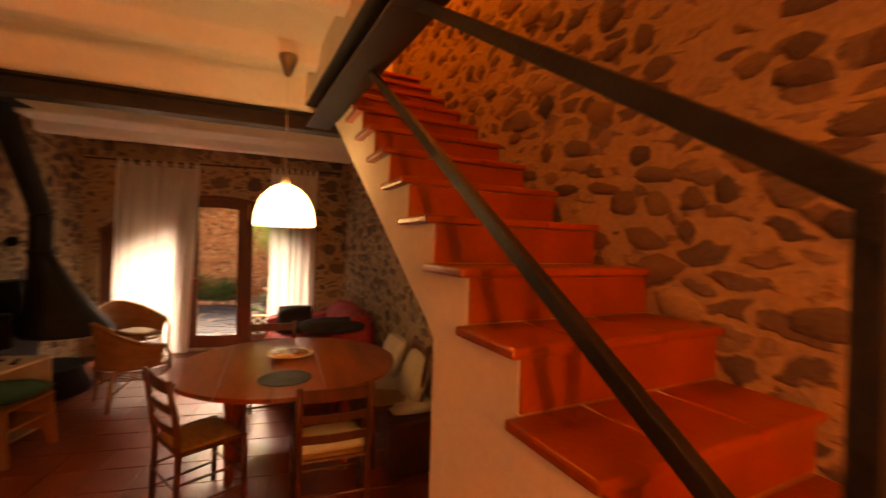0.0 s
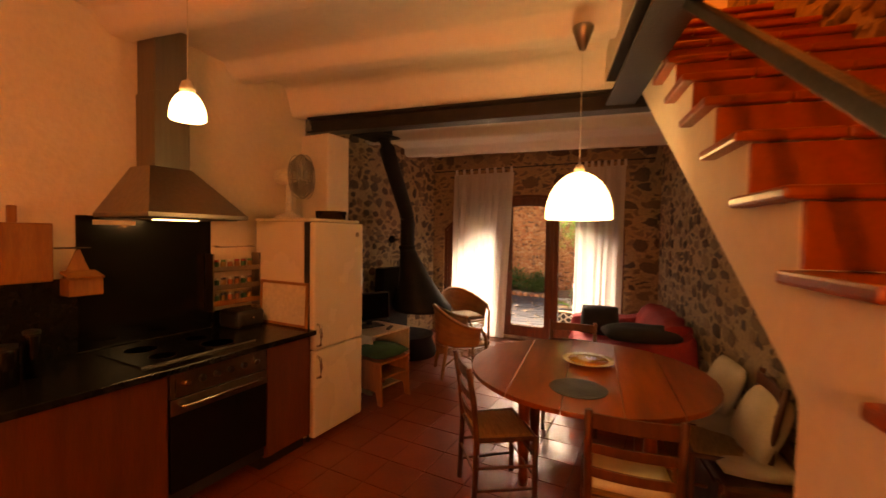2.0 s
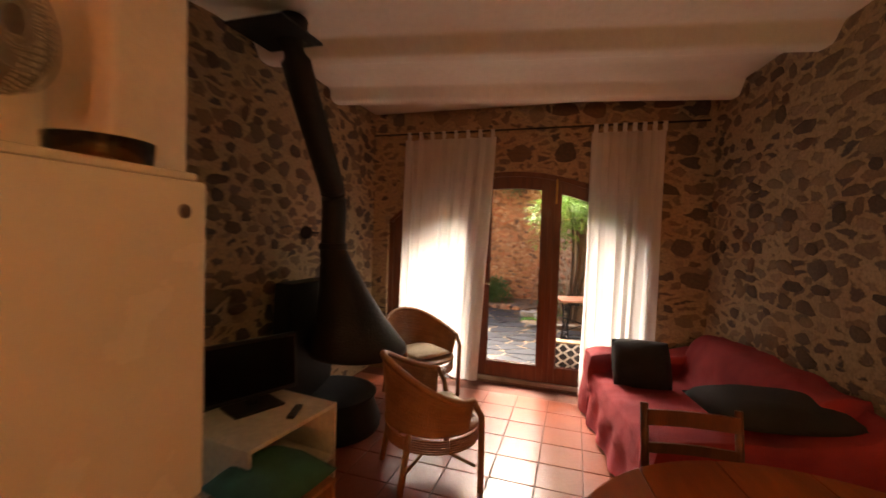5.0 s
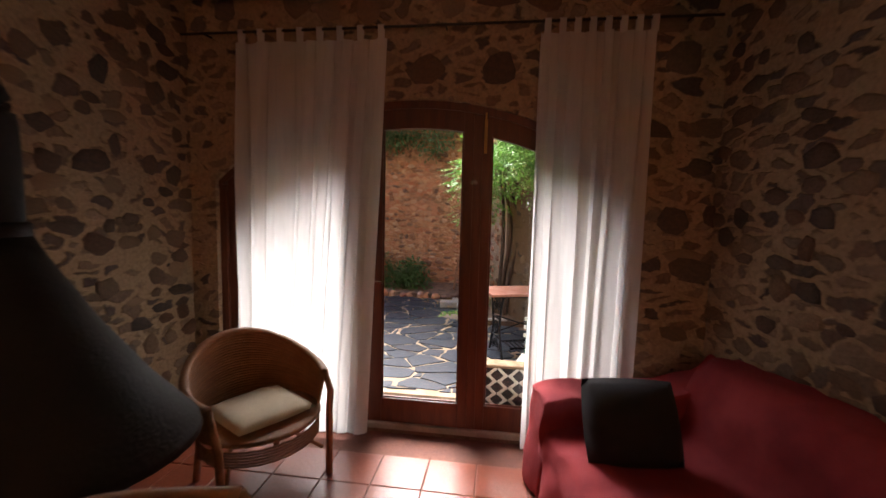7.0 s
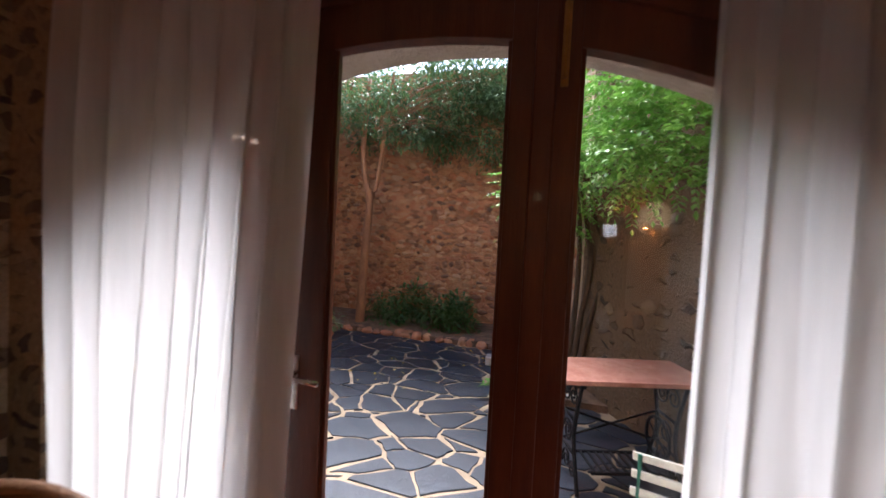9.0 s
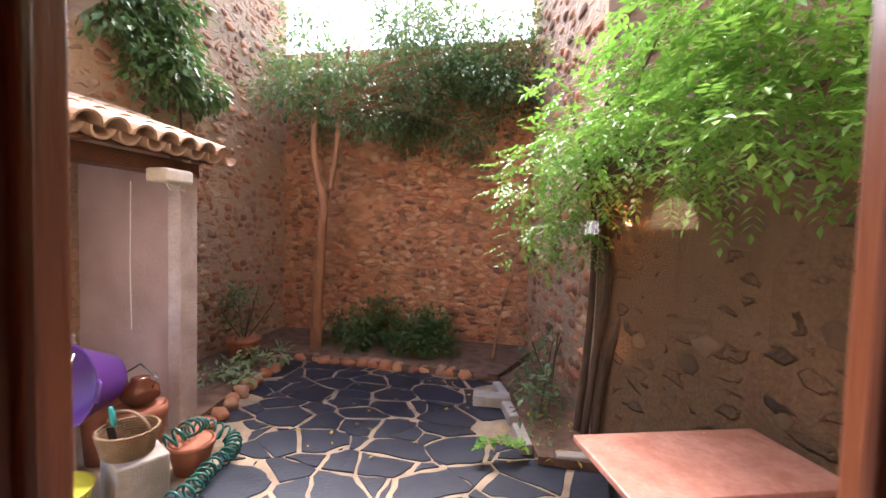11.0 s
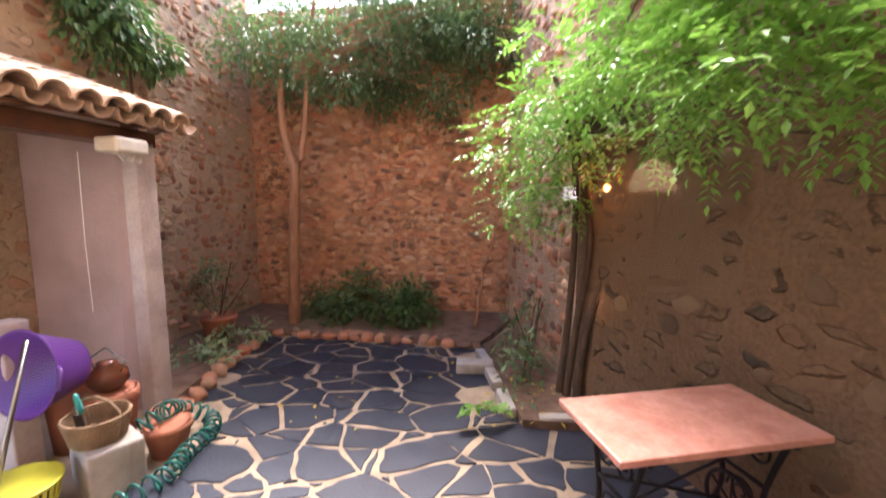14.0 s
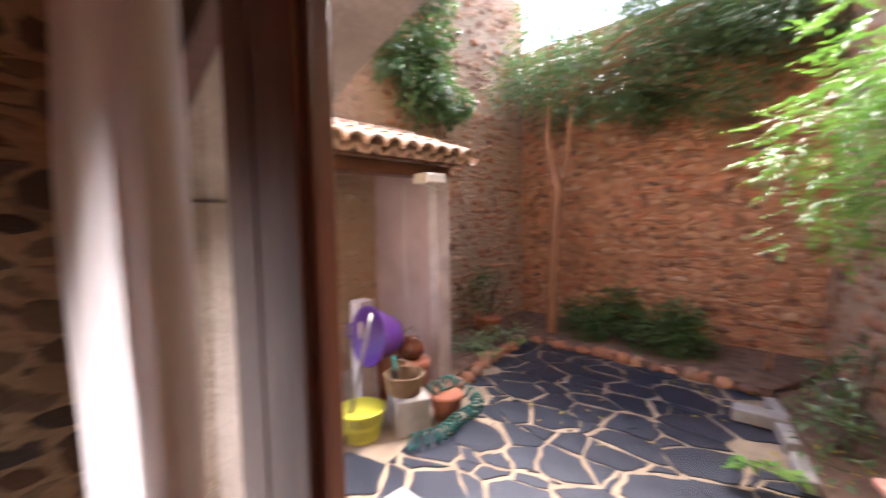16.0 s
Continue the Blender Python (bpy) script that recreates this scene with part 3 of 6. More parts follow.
# ---- garden doors: three glazed leaves under the arch ----
def leaf(x0, x1, gl0, gl1, name, label):
    """One leaf between x0 and x1 with its glass from gl0 to gl1, cut to the arch above."""
    d = thing(name, label, "door", kind="structure")
    y0, y1 = GLZ - 0.028, GLZ + 0.028
    n = 10
    top = lambda x: arch_z(x) - 0.05
    gtop = lambda x: arch_z(x) - 0.18
    part("stile", prism([(x0, 0.062), (gl0, 0.062), (gl0, top(gl0)), (x0, top(x0))], y0, y1, "y", 0.004), WOODD, d)
    part("stile", prism([(gl1, 0.062), (x1, 0.062), (x1, top(x1)), (gl1, top(gl1))], y0, y1, "y", 0.004), WOODD, d)
    part("bottom_rail", box(gl0, gl1, y0 + 0.002, y1 - 0.002, 0.062, 0.24, 0.004), WOODD, d)
    xs = [gl0 + (gl1 - gl0) * i / n for i in range(n + 1)]
    part("top_rail", prism([(x, gtop(x)) for x in xs] + [(x, top(x)) for x in reversed(xs)], y0 + 0.002, y1 - 0.002, "y"), WOODD, d)
    g = part("pane", prism([(gl0, 0.24), (gl1, 0.24)] + [(x, gtop(x)) for x in reversed(xs)], GLZ + 0.0, GLZ + 0.0035, "y"), GLASS, d, "clear window glass")
    bm = bmesh.new()
    vs = [bm.verts.new((x, GLZ, z)) for x, z in [(gl0, 0.24), (gl1, 0.24)] + [(x, gtop(x)) for x in reversed(xs)]]
    bm.faces.new(vs)
    old = g.data
    g.data = bpy.data.meshes.new("pane")
    bm.to_mesh(g.data)
    bm.free()
    g.data.materials.append(GLASS)
    bpy.data.meshes.remove(old)
    g.visible_shadow = False
    for a, b, c, e in ((gl0, gl0 + 0.012, 0.24, gtop(gl0)), (gl1 - 0.012, gl1, 0.24, gtop(gl1)), (gl0, gl1, 0.24, 0.252)):
        part("glazing_bead", box(a, b, y0 + 0.012, y0 + 0.022, c, e, 0.002), WOODD, d)
    return d


leaf(-3.14, -2.13, -3.02, -2.25, "door_1", "fixed glazed leaf of dark red-brown wood")
d2 = leaf(-2.125, -1.335, -1.98, -1.425, "door_2", "glazed garden door of dark red-brown wood, closed")
d3 = leaf(-1.330, -0.36, -1.24, -0.48, "door_3", "glazed garden door leaf of dark red-brown wood, closed")
part("meeting_strip", box(-1.36, -1.30, GLZ - 0.045, GLZ - 0.028, 0.07, arch_z(-1.33) - 0.06, 0.006), WOODD, d2)
hd = part("door_handle", join(box(-2.09, -2.06, GLZ - 0.036, GLZ - 0.027, 0.98, 1.16, 0.003), tube([(-2.075, GLZ - 0.03, 1.10), (-2.075, GLZ - 0.075, 1.10), (-2.05, GLZ - 0.082, 1.10), (-1.96, GLZ - 0.08, 1.095)], 0.009)), CHROME, d2, "chrome lever handle", True)
part("bolt", join(box(-1.29, -1.27, GLZ - 0.05, GLZ - 0.045, 1.98, 2.2, 0.002), tube([(-1.28, GLZ - 0.055, 2.0), (-1.28, GLZ - 0.055, 2.24)], 0.006)), mat("brass", (0.55, 0.32, 0.10), None, 0.35, 0.9), d3, "brass sliding bolt")
fr = thing("door_frame", "arched dark red-brown door frame", "door frame", kind="structure")
xs = [X0 + (X1 - X0) * i / 28 for i in range(29)]
part("head", prism([(x, arch_z(x) - 0.052) for x in xs] + [(x, arch_z(x) - 0.002) for x in reversed(xs)], GLZ - 0.045, GLZ + 0.04, "y"), WOODD, fr)
part("jamb", box(X0 + 0.002, X0 + 0.056, GLZ - 0.045, GLZ + 0.04, 0.06, arch_z(X0) - 0.03, 0.004), WOODD, fr)
part("jamb", box(X1 - 0.056, X1 - 0.002, GLZ - 0.045, GLZ + 0.04, 0.06, arch_z(X1) - 0.03, 0.004), WOODD, fr)

# ---- curtains on a rod ----
rod = thing("curtain_rod", "thin black iron curtain rod under the ceiling", "curtain rod")
part("pole", tube([(-3.36, 7.63, 2.75), (0.06, 7.63, 2.75)], 0.009), RAIL, rod, smooth=True)
for x in (-3.2, -1.55, -0.1):
    part("bracket", tube([(x, 7.63, 2.75), (x, 7.73, 2.76)], 0.006), RAIL, rod)


def curtain(x0, x1, folds, seed, gather):
    c = thing("curtain", "white sheer tab-top curtain hanging to the floor", "curtain", group="garden door curtains")
    bm = bmesh.new()
    nx, nz = 120, 30
    rows = []
    for j in range(nz + 1):
        z = 2.68 - (2.68 - 0.03) * j / nz
        f = j / nz
        row = []
        for i in range(nx + 1):
            u = i / nx
            ph = u * folds * 2 * math.pi + 4.5 * noise.noise((u * 2.6, seed, f * 0.5)) + 1.2 * noise.noise((u * 7, seed, f * 1.5))
            amp = 0.012 + 0.034 * min(f * 3, 1) * max(0.55 + 1.3 * noise.noise((u * 4, seed + 4, f)), 0.05)
            x = x0 + (x1 - x0) * u + gather(u, f) + 0.012 * math.sin(ph * 2 + seed)
            row.append(bm.verts.new((x, 7.63 + amp * math.sin(ph) + 0.02 * noise.noise((u * 9, f * 2, seed)), z)))
        rows.append(row)
    for a, b in zip(rows, rows[1:]):
        for i in range(nx):
            bm.faces.new((a[i], a[i + 1], b[i + 1], b[i]))
    part("panel", bm, CURTAIN, c, smooth=True)
    for i in range(8):
        x = x0 + (x1 - x0) * (i + 0.25) / 7.6
        t = bmesh.new()
        loop = [(7.63 + 0.016 * math.sin(a), 2.75 + 0.016 * math.cos(a)) for a in [radians(-110 + 220 * k / 8) for k in range(9)]]
        loop = [(7.622, 2.67)] + loop + [(7.638, 2.67)]
        vs = [[t.verts.new((x + dx, y, z)) for y, z in loop] for dx in (0, 0.038)]
        for k in range(len(loop) - 1):
            t.faces.new((vs[0][k], vs[0][k + 1], vs[1][k + 1], vs[1][k]))
        part("tab", t, CURTAIN, c, smooth=True)
    return c


curtain(-2.97, -1.93, 8, 1.3, lambda u, f: -0.12 * f * u - 0.03 * f * (1 - u))
curtain(-0.965, -0.30, 6, 5.1, lambda u, f: -0.015 * f * (1 - u) - 0.03 * f * u)

# ---- kitchen ----
def cabinet(y0, y1, label, doors=1, handle=True):
    c = thing("base_cabinet", label, "cabinet", group="kitchen base units")
    part("body", box(-2.90, -2.225, y0, y1, 0.1, 0.885, 0.003), WOODK, c)
    part("plinth", box(-2.88, -2.28, y0, y1, 0.0, 0.1, 0.002), BLACKP, c)
    w = (y1 - y0) / doors
    for i in range(doors):
        d = part("door", box(-2.222, -2.203, y0 + i * w + 0.003, y0 + (i + 1) * w - 0.003, 0.11, 0.88, 0.004), WOODK, c)
    return c


cabinet(0.6, 1.30, "orange-brown wooden base unit with flat doors", 2)
cabinet(1.305, 1.95, "orange-brown wooden base unit with flat doors", 1)
cabinet(1.955, 2.645, "orange-brown wooden base unit with a flat door", 1)
cabinet(3.285, 3.68, "orange-brown wooden base unit beside the fridge", 1)
wt = thing("worktop", "polished black granite worktop", "worktop")
part("slab", box(-2.915, -2.15, 0.6, 3.69, 0.888, 0.925, 0.006), BLACKTOP, wt)
part("upstand", box(-2.917, -2.895, 0.6, 2.51, 0.926, 1.38, 0.003), BLACKTOP, wt, "black tiled strip along the wall")
part("upstand", box(-2.917, -2.895, 3.336, 3.68, 0.926, 1.05, 0.003), BLACKTOP, wt)
oven = thing("oven", "built-in oven with steel front and black glass door", "oven")
part("body", box(-2.88, -2.225, 2.652, 3.278, 0.12, 0.885, 0.003), BLACKP, oven)
part("control_panel", box(-2.224, -2.200, 2.654, 3.276, 0.735, 0.88, 0.004), INOX, oven)
dr = part("oven_door", box(-2.224, -2.200, 2.654, 3.276, 0.2, 0.73, 0.004), BLACKGLASS, oven)
part("steel_band", box(-2.200, -2.196, 2.654, 3.276, 0.64, 0.73, 0.001), INOX, dr)
part("handle", tube([(-2.2, 2.71, 0.69), (-2.165, 2.71, 0.69), (-2.16, 2.75, 0.69), (-2.16, 3.18, 0.69), (-2.165, 3.22, 0.69), (-2.2, 3.22, 0.69)], 0.009), CHROME, dr, smooth=True)
for y in (2.74, 2.83, 2.92, 3.01, 3.10, 3.19):
    part("knob", moved(lathe([(0.02, 0), (0.02, 0.018), (0.016, 0.022), (0, 0.022)], 14), pose(-2.2, y, 0.81, 0, 90, 0)), BLACKP if y not in (2.74, 3.19) else CHROME, oven)
hob = thing("hob", "black glass hob set in the worktop", "hob")
part("plate", box(-2.80, -2.28, 2.55, 3.25, 0.9255, 0.932, 0.002), BLACKGLASS, hob)
part("trim", box(-2.282, -2.272, 2.55, 3.25, 0.9255, 0.934, 0.001), INOX, hob)
for x, y, r in ((-2.66, 2.73, 0.085), (-2.42, 2.73, 0.07), (-2.66, 3.07, 0.07), (-2.42, 3.07, 0.1)):
    part("ring", lathe([(r, 0.9321), (r, 0.9328), (r - 0.006, 0.9328), (r - 0.006, 0.9321)], 28, x, y), STEEL, hob)
sp = thing("splashback", "tall black glass splashback behind the hob", "splashback")
part("panel", box(-2.917, -2.905, 2.51, 3.335, 0.927, 1.755, 0.003), BLACKGLASS, sp)
part("socket", box(-2.905, -2.895, 2.59, 2.82, 1.70, 1.73, 0.002), PLASTICW, sp)
hood = thing("cooker_hood", "brushed steel chimney cooker hood with its lamp lit", "cooker hood")
bm = bmesh.new()
lo = [bm.verts.new(v) for v in ((-2.915, 2.602, 1.775), (-2.297, 2.602, 1.775), (-2.297, 3.198, 1.775), (-2.915, 3.198, 1.775))]
hi = [bm.verts.new(v) for v in ((-2.915, 2.80, 2.08), (-2.68, 2.80, 2.08), (-2.68, 3.06, 2.08), (-2.915, 3.06, 2.08))]
for i in range(4):
    bm.faces.new((lo[i], lo[(i + 1) % 4], hi[(i + 1) % 4], hi[i]))
bm.faces.new(lo), bm.faces.new(hi)
bmesh.ops.recalc_face_normals(bm, faces=bm.faces)
part("canopy", bm, INOX, hood)
part("rim", box(-2.915, -2.29, 2.595, 3.205, 1.745, 1.775, 0.004), INOX, hood)
part("filter", box(-2.88, -2.34, 2.64, 3.16, 1.739, 1.745, 0.001), STEEL, hood)
part("lamp_lens", box(-2.62, -2.54, 2.78, 3.02, 1.733, 1.739, 0.001), SHADE, hood)
part("chimney", box(-2.915, -2.69, 2.835, 3.055, 2.08, 2.56, 0.004), INOX, hood)
part("chimney", box(-2.915, -2.70, 2.845, 3.045, 2.56, 2.99, 0.004), INOX, hood)
fridge = thing("fridge_freezer", "old cream fridge freezer with two doors and chrome handles", "fridge")
part("body", box(-2.86, -2.30, 3.70, 4.28, 0.03, 1.76, 0.008), FRIDGE, fridge)
part("top_lid", box(-2.865, -2.235, 3.695, 4.285, 1.76, 1.785, 0.008), FRIDGE, fridge)
part("gasket", box(-2.30, -2.245, 3.703, 4.27, 0.06, 1.755, 0.002), BLACKP, fridge)
for z0, z1, hz in ((0.06, 0.745, 0.62), (0.755, 1.755, 0.87)):
    d = part("door", box(-2.245, -2.188, 3.70, 4.28, z0, z1, 0.014), FRIDGE, fridge)
    part("handle", tube([(-2.188, 3.735, hz - 0.085), (-2.155, 3.735, hz - 0.075), (-2.145, 3.735, hz), (-2.155, 3.735, hz + 0.075), (-2.188, 3.735, hz + 0.085)], 0.011), CHROME, d, "curved chrome handle", True)
part("badge", moved(lathe([(0.022, 0), (0.018, 0.004), (0, 0.004)], 16), pose(-2.188, 4.2, 1.66, 0, 90, 0)), INOX, fridge)
for x, y in ((-2.8, 3.75), (-2.8, 4.23), (-2.3, 3.75), (-2.3, 4.23)):
    part("foot", lathe([(0.02, 0), (0.02, 0.031)], 10, x, y), BLACKP, fridge)
fan = thing("desk_fan", "white desk fan with a round wire guard on the fridge", "fan", -2.69, 3.90, 1.785, 24)
fan.matrix_world = fan.matrix_world @ Matrix.Diagonal((1.4, 1.4, 1.4, 1))
part("base", lathe([(0.085, 0), (0.08, 0.02), (0.03, 0.035), (0.018, 0.05), (0.018, 0.06)], 24), PLASTICW, fan, smooth=True)
part("stem", lathe([(0.022, 0.05), (0.018, 0.22)], 14), PLASTICW, fan, smooth=True)
part("motor", moved(lathe([(0.0, -0.07), (0.04, -0.06), (0.05, 0), (0.045, 0.05), (0, 0.06)], 18), pose(-0.02, 0, 0.26, 0, 90, 0)), PLASTICW, fan, smooth=True)
rings = [moved(tube([(r * math.cos(a), r * math.sin(a), h) for a in [2 * math.pi * i / 32 for i in range(33)]], 0.0022, 5), pose(0.08, 0, 0.26, 0, 90, 0)) for r, h in ((0.135, 0), (0.13, 0.03), (0.13, -0.03), (0.09, 0.045), (0.045, 0.05), (0.09, -0.045))]
part("guard", join(*rings, *[moved(tube([(0.03 * math.cos(a), 0.03 * math.sin(a), 0.05), (0.1 * math.cos(a), 0.1 * math.sin(a), 0.043), (0.135 * math.cos(a), 0.135 * math.sin(a), 0), (0.1 * math.cos(a), 0.1 * math.sin(a), -0.043), (0.03 * math.cos(a), 0.03 * math.sin(a), -0.05)], 0.0022, 4), pose(0.08, 0, 0.26, 0, 90, 0)) for a in [2 * math.pi * i / 48 for i in range(48)]]), mat("smoky_blade", (0.30, 0.27, 0.22), None, 0.3), fan, "round wire guard")["kind"] = "stuff"
for i in range(3):
    bl = prism([(0.02, -0.02), (0.11, -0.05), (0.12, 0.02), (0.06, 0.05), (0.02, 0.02)], -0.003, 0.003, "z")
    part("blade", moved(bl, pose(0.08, 0, 0.26, 0, 90, 0) @ pose(0, 0, 0, 25, 0, 120 * i)), mat("smoky_blade", (0.30, 0.27, 0.22), None, 0.3), fan)
bowl = thing("glass_dish", "clear glass dish with an orange base on the fridge", "dish", -2.42, 4.12, 1.785)
part("dish", lathe([(0.10, 0.0), (0.125, 0.005), (0.135, 0.075), (0.131, 0.075), (0.12, 0.01), (0, 0.008)], 28), glass_mat("dish_glass", (0.9, 0.82, 0.7)), bowl, smooth=True)
part("base", lathe([(0.0, 0.0005), (0.105, 0.0005), (0.12, 0.024), (0.0, 0.024)], 28), mat("orange_wood", (0.5, 0.2, 0.06), None, 0.5), bowl, smooth=True)
tray = thing("wooden_tray", "light wooden framed tray leaning against the fridge side", "tray", -2.36, 3.675, 0.926)
part("panel", moved(box(-0.40, 0.10, 0.0, 0.008, 0.02, 0.34, 0.001), pose(0, 0, 0, -2, 0, 0)), WHITEB, tray)
for a, b, c, d in ((-0.42, 0.12, 0.33, 0.352), (-0.42, 0.12, 0.0, 0.022), (0.098, 0.12, 0.022, 0.33), (-0.42, -0.398, 0.022, 0.33)):
    part("frame_bar", moved(box(a, b, -0.008, 0.012, c, d, 0.003), pose(0, 0, 0, -2, 0, 0)), WOODL, tray)
railk = thing("wall_rail", "steel hanging rail on the kitchen wall", "rail")
part("bar", tube([(-2.86, 1.6, 1.56), (-2.86, 2.56, 1.56)], 0.006), CHROME, railk, smooth=True)
part("bar", tube([(-2.86, 3.34, 1.55), (-2.86, 3.68, 1.55)], 0.006), CHROME, railk, smooth=True)
for y in (1.65, 2.36, 3.36, 3.66):
    part("bracket", tube([(-2.86, y, 1.555), (-2.92, y, 1.555)], 0.007), CHROME, railk)
board = thing("chopping_board", "large wooden chopping board hung on the rail", "chopping board")
part("board", box(-2.852, -2.83, 2.05, 2.383, 1.375, 1.70, 0.008), WOODL, board)
part("grip", box(-2.85, -2.832, 2.20, 2.24, 1.70, 1.79, 0.006), WOODL, board)
nest = thing("wooden_box", "small wooden salt box with a lid on the wall", "box")
part("body", box(-2.89, -2.77, 2.425, 2.59, 1.285, 1.385, 0.006), WOODL, nest)
part("back", prism([(2.435, 1.385), (2.58, 1.385), (2.54, 1.485), (2.52, 1.55), (2.50, 1.55), (2.475, 1.485)], -2.89, -2.875, "x", 0.003), WOODL, nest)
part("lid", moved(box(-0.06, 0.07, -0.085, 0.085, 0, 0.014, 0.004), pose(-2.825, 2.507, 1.40, 0, 14, 0)), WOODL, nest)
spice = thing("spice_rack", "three-tier steel and wood spice rack full of jars", "spice rack")
for z in (1.10, 1.22, 1.36):
    part("shelf", box(-2.90, -2.80, 3.29, 3.69, z, z + 0.012, 0.002), INOX if z > 1.15 else WOODL, spice)
    part("lip", box(-2.806, -2.80, 3.29, 3.69, z + 0.012, z + 0.04, 0.002), INOX if z > 1.15 else WOODL, spice)
for y in (3.29, 3.69):
    part("side", box(-2.90, -2.80, y - 0.006, y + 0.006, 1.06, 1.50, 0.003), INOX, spice)
for z, n in ((1.112, 6), (1.232, 6), (1.372, 6)):
    for i in range(n):
        j = thing("spice_jar", "small glass spice jar with a coloured lid", "jar", -2.855, 3.345 + 0.058 * i, z, group="jars in the spice rack")
        part("jar", lathe([(0.019, 0), (0.02, 0.004), (0.02, 0.055), (0.015, 0.062)], 12), [POT, WOODL, GREENC, RUSH][(i + n) % 4], j, smooth=True)
        part("lid", lathe([(0.018, 0.062), (0.018, 0.078), (0, 0.079)], 12), [REDDISH, GREENP, PLASTICW, REDDISH, REDDISH, GREENP][i] if z > 1.3 else [PLASTICW, BLACKP][i % 2], j)
for y, h, r, m, lab in ((1.96, 0.30, 0.045, PLASTICW, "pale patterned storage tin on the worktop"), (2.10, 0.20, 0.05, BLACKGLASS, "dark glass storage jar on the worktop"), (2.22, 0.24, 0.035, BLACKGLASS, "dark bottle on the worktop"), (1.80, 0.22, 0.06, INOX, "steel canister on the worktop")):
    j = thing("canister", lab, "canister", -2.55 + 0.1 * math.sin(y * 30), y, 0.926)
    part("body", lathe([(r * 0.95, 0), (r, 0.006), (r, h * 0.85), (r * 0.9, h * 0.9)], 20), m, j, smooth=True)
    part("lid", lathe([(r * 0.95, h * 0.9), (r * 0.95, h * 0.97), (r * 0.3, h), (0, h)], 20), BLACKP, j)
tst = thing("toaster", "black toaster beside the spice rack on the worktop", "toaster")
part("body", box(-2.86, -2.62, 3.36, 3.60, 0.93, 1.07, 0.03), BLACKP, tst)
part("lever", box(-2.62, -2.60, 3.47, 3.49, 1.0, 1.015, 0.003), CHROME, tst)
for y in (3.43, 3.51):
    part("slot", box(-2.83, -2.65, y, y + 0.02, 1.0695, 1.0715, 0), STEEL, tst)


# ---- pendant lamps ----
def pendant(name, x, y, rim, r, h, top, label):
    p = thing(name, label, "pendant lamp", x, y, 0, group="glass pendant lamps")
    prof = [(r * math.cos(a), rim + h * math.sin(a)) for a in [radians(-4 + 92 * i / 12) for i in range(13)]]
    inner = [((q[0] - 0.006) if q[0] > 0.02 else q[0], q[1] - 0.005) for q in reversed(prof)]
    part("shade", lathe([(max(a, 0.018), b) for a, b in prof + inner], 32), SHADE, p, "lit white glass dome", True)
    part("cap", lathe([(0.03, rim + h - 0.012), (0.032, rim + h + 0.012), (0.022, rim + h + 0.04), (0.004, rim + h + 0.05)], 18), PLASTICW, p, smooth=True)
    part("cord", tube([(0, 0, rim + h + 0.04), (0, 0, top - 0.1)], 0.003, 6), PLASTICW, p)
    part("ceiling_rose", lathe([(0.006, top - 0.14), (0.02, top - 0.13), (0.045, top - 0.06), (0.06, top - 0.02), (0.06, top)], 24), INOX, p, smooth=True)
    return p


pendant("pendant_lamp", -0.282, 3.92, 1.796, 0.192, 0.258, 2.90, "white glass dome pendant over the round table, lit")
pendant("pendant_lamp", -1.672, 2.45, 2.162, 0.072, 0.112, 2.99, "small white glass dome pendant in the kitchen, lit")
sc = thing("wall_sconce", "small lit wall lamp beside the entrance", "wall lamp", 0.45, -1.25, 1.85)
part("plate", box(-0.05, 0.05, 0.0, 0.02, -0.06, 0.06, 0.006), INOX, sc)
part("shade", moved(lathe([(0.055, 0), (0.07, 0.16), (0.066, 0.16), (0.051, 0)], 20), pose(0, 0.12, -0.02)), SHADE, sc, smooth=True)
part("arm", tube([(0, 0.02, 0), (0, 0.12, -0.02)], 0.008), INOX, sc)
ent = thing("door_4", "wooden entrance door with a small bright window", "door", kind="structure")
part("panel", box(-0.72, 0.18, -1.249, -1.205, 0.0, 2.08, 0.006), WOODD, ent)
part("pane", box(-0.38, -0.10, -1.205, -1.2, 1.70, 1.98, 0), DAYGLOW, ent, "bright daylit pane")


# ---- dining table and chairs ----
tb = thing("dining_table", "round dark-stained plank table with a hinged leaf", "table", -0.28, 4.38, 0, 8)
R = 0.80
cuts = [-R, -0.44, -0.12, 0.2, 0.5, R]
for a, b in zip(cuts, cuts[1:]):
    a, b = a + 0.002, b - 0.002
    n = 14
    xs_ = [max(min(a + (b - a) * i / n, R - 1e-3), -R + 1e-3) for i in range(n + 1)]
    part("plank", prism([(x, -math.sqrt(R * R - x * x)) for x in xs_] + [(x, math.sqrt(R * R - x * x)) for x in reversed(xs_)], 0.722, 0.75, "z", 0.003), WOODT, tb)
part("apron", join(box(-0.42, 0.42, -0.33, -0.305, 0.62, 0.722), box(-0.42, 0.42, 0.305, 0.33, 0.62, 0.722), box(-0.42, -0.395, -0.3, 0.3, 0.62, 0.722), box(0.395, 0.42, -0.3, 0.3, 0.62, 0.722)), WOODT, tb)
for x in (-0.38, 0.38):
    for y in (-0.29, 0.29):
        part("leg", lathe([(0.028, 0), (0.036, 0.06), (0.03, 0.1), (0.044, 0.3), (0.036, 0.5), (0.046, 0.56), (0.046, 0.722)], 14, x, y), WOODT, tb, smooth=True)
mark = thing("dark_mat", "dark grey oval slate mat on the table", "mat", -0.26, 3.95, 0.751, 12)
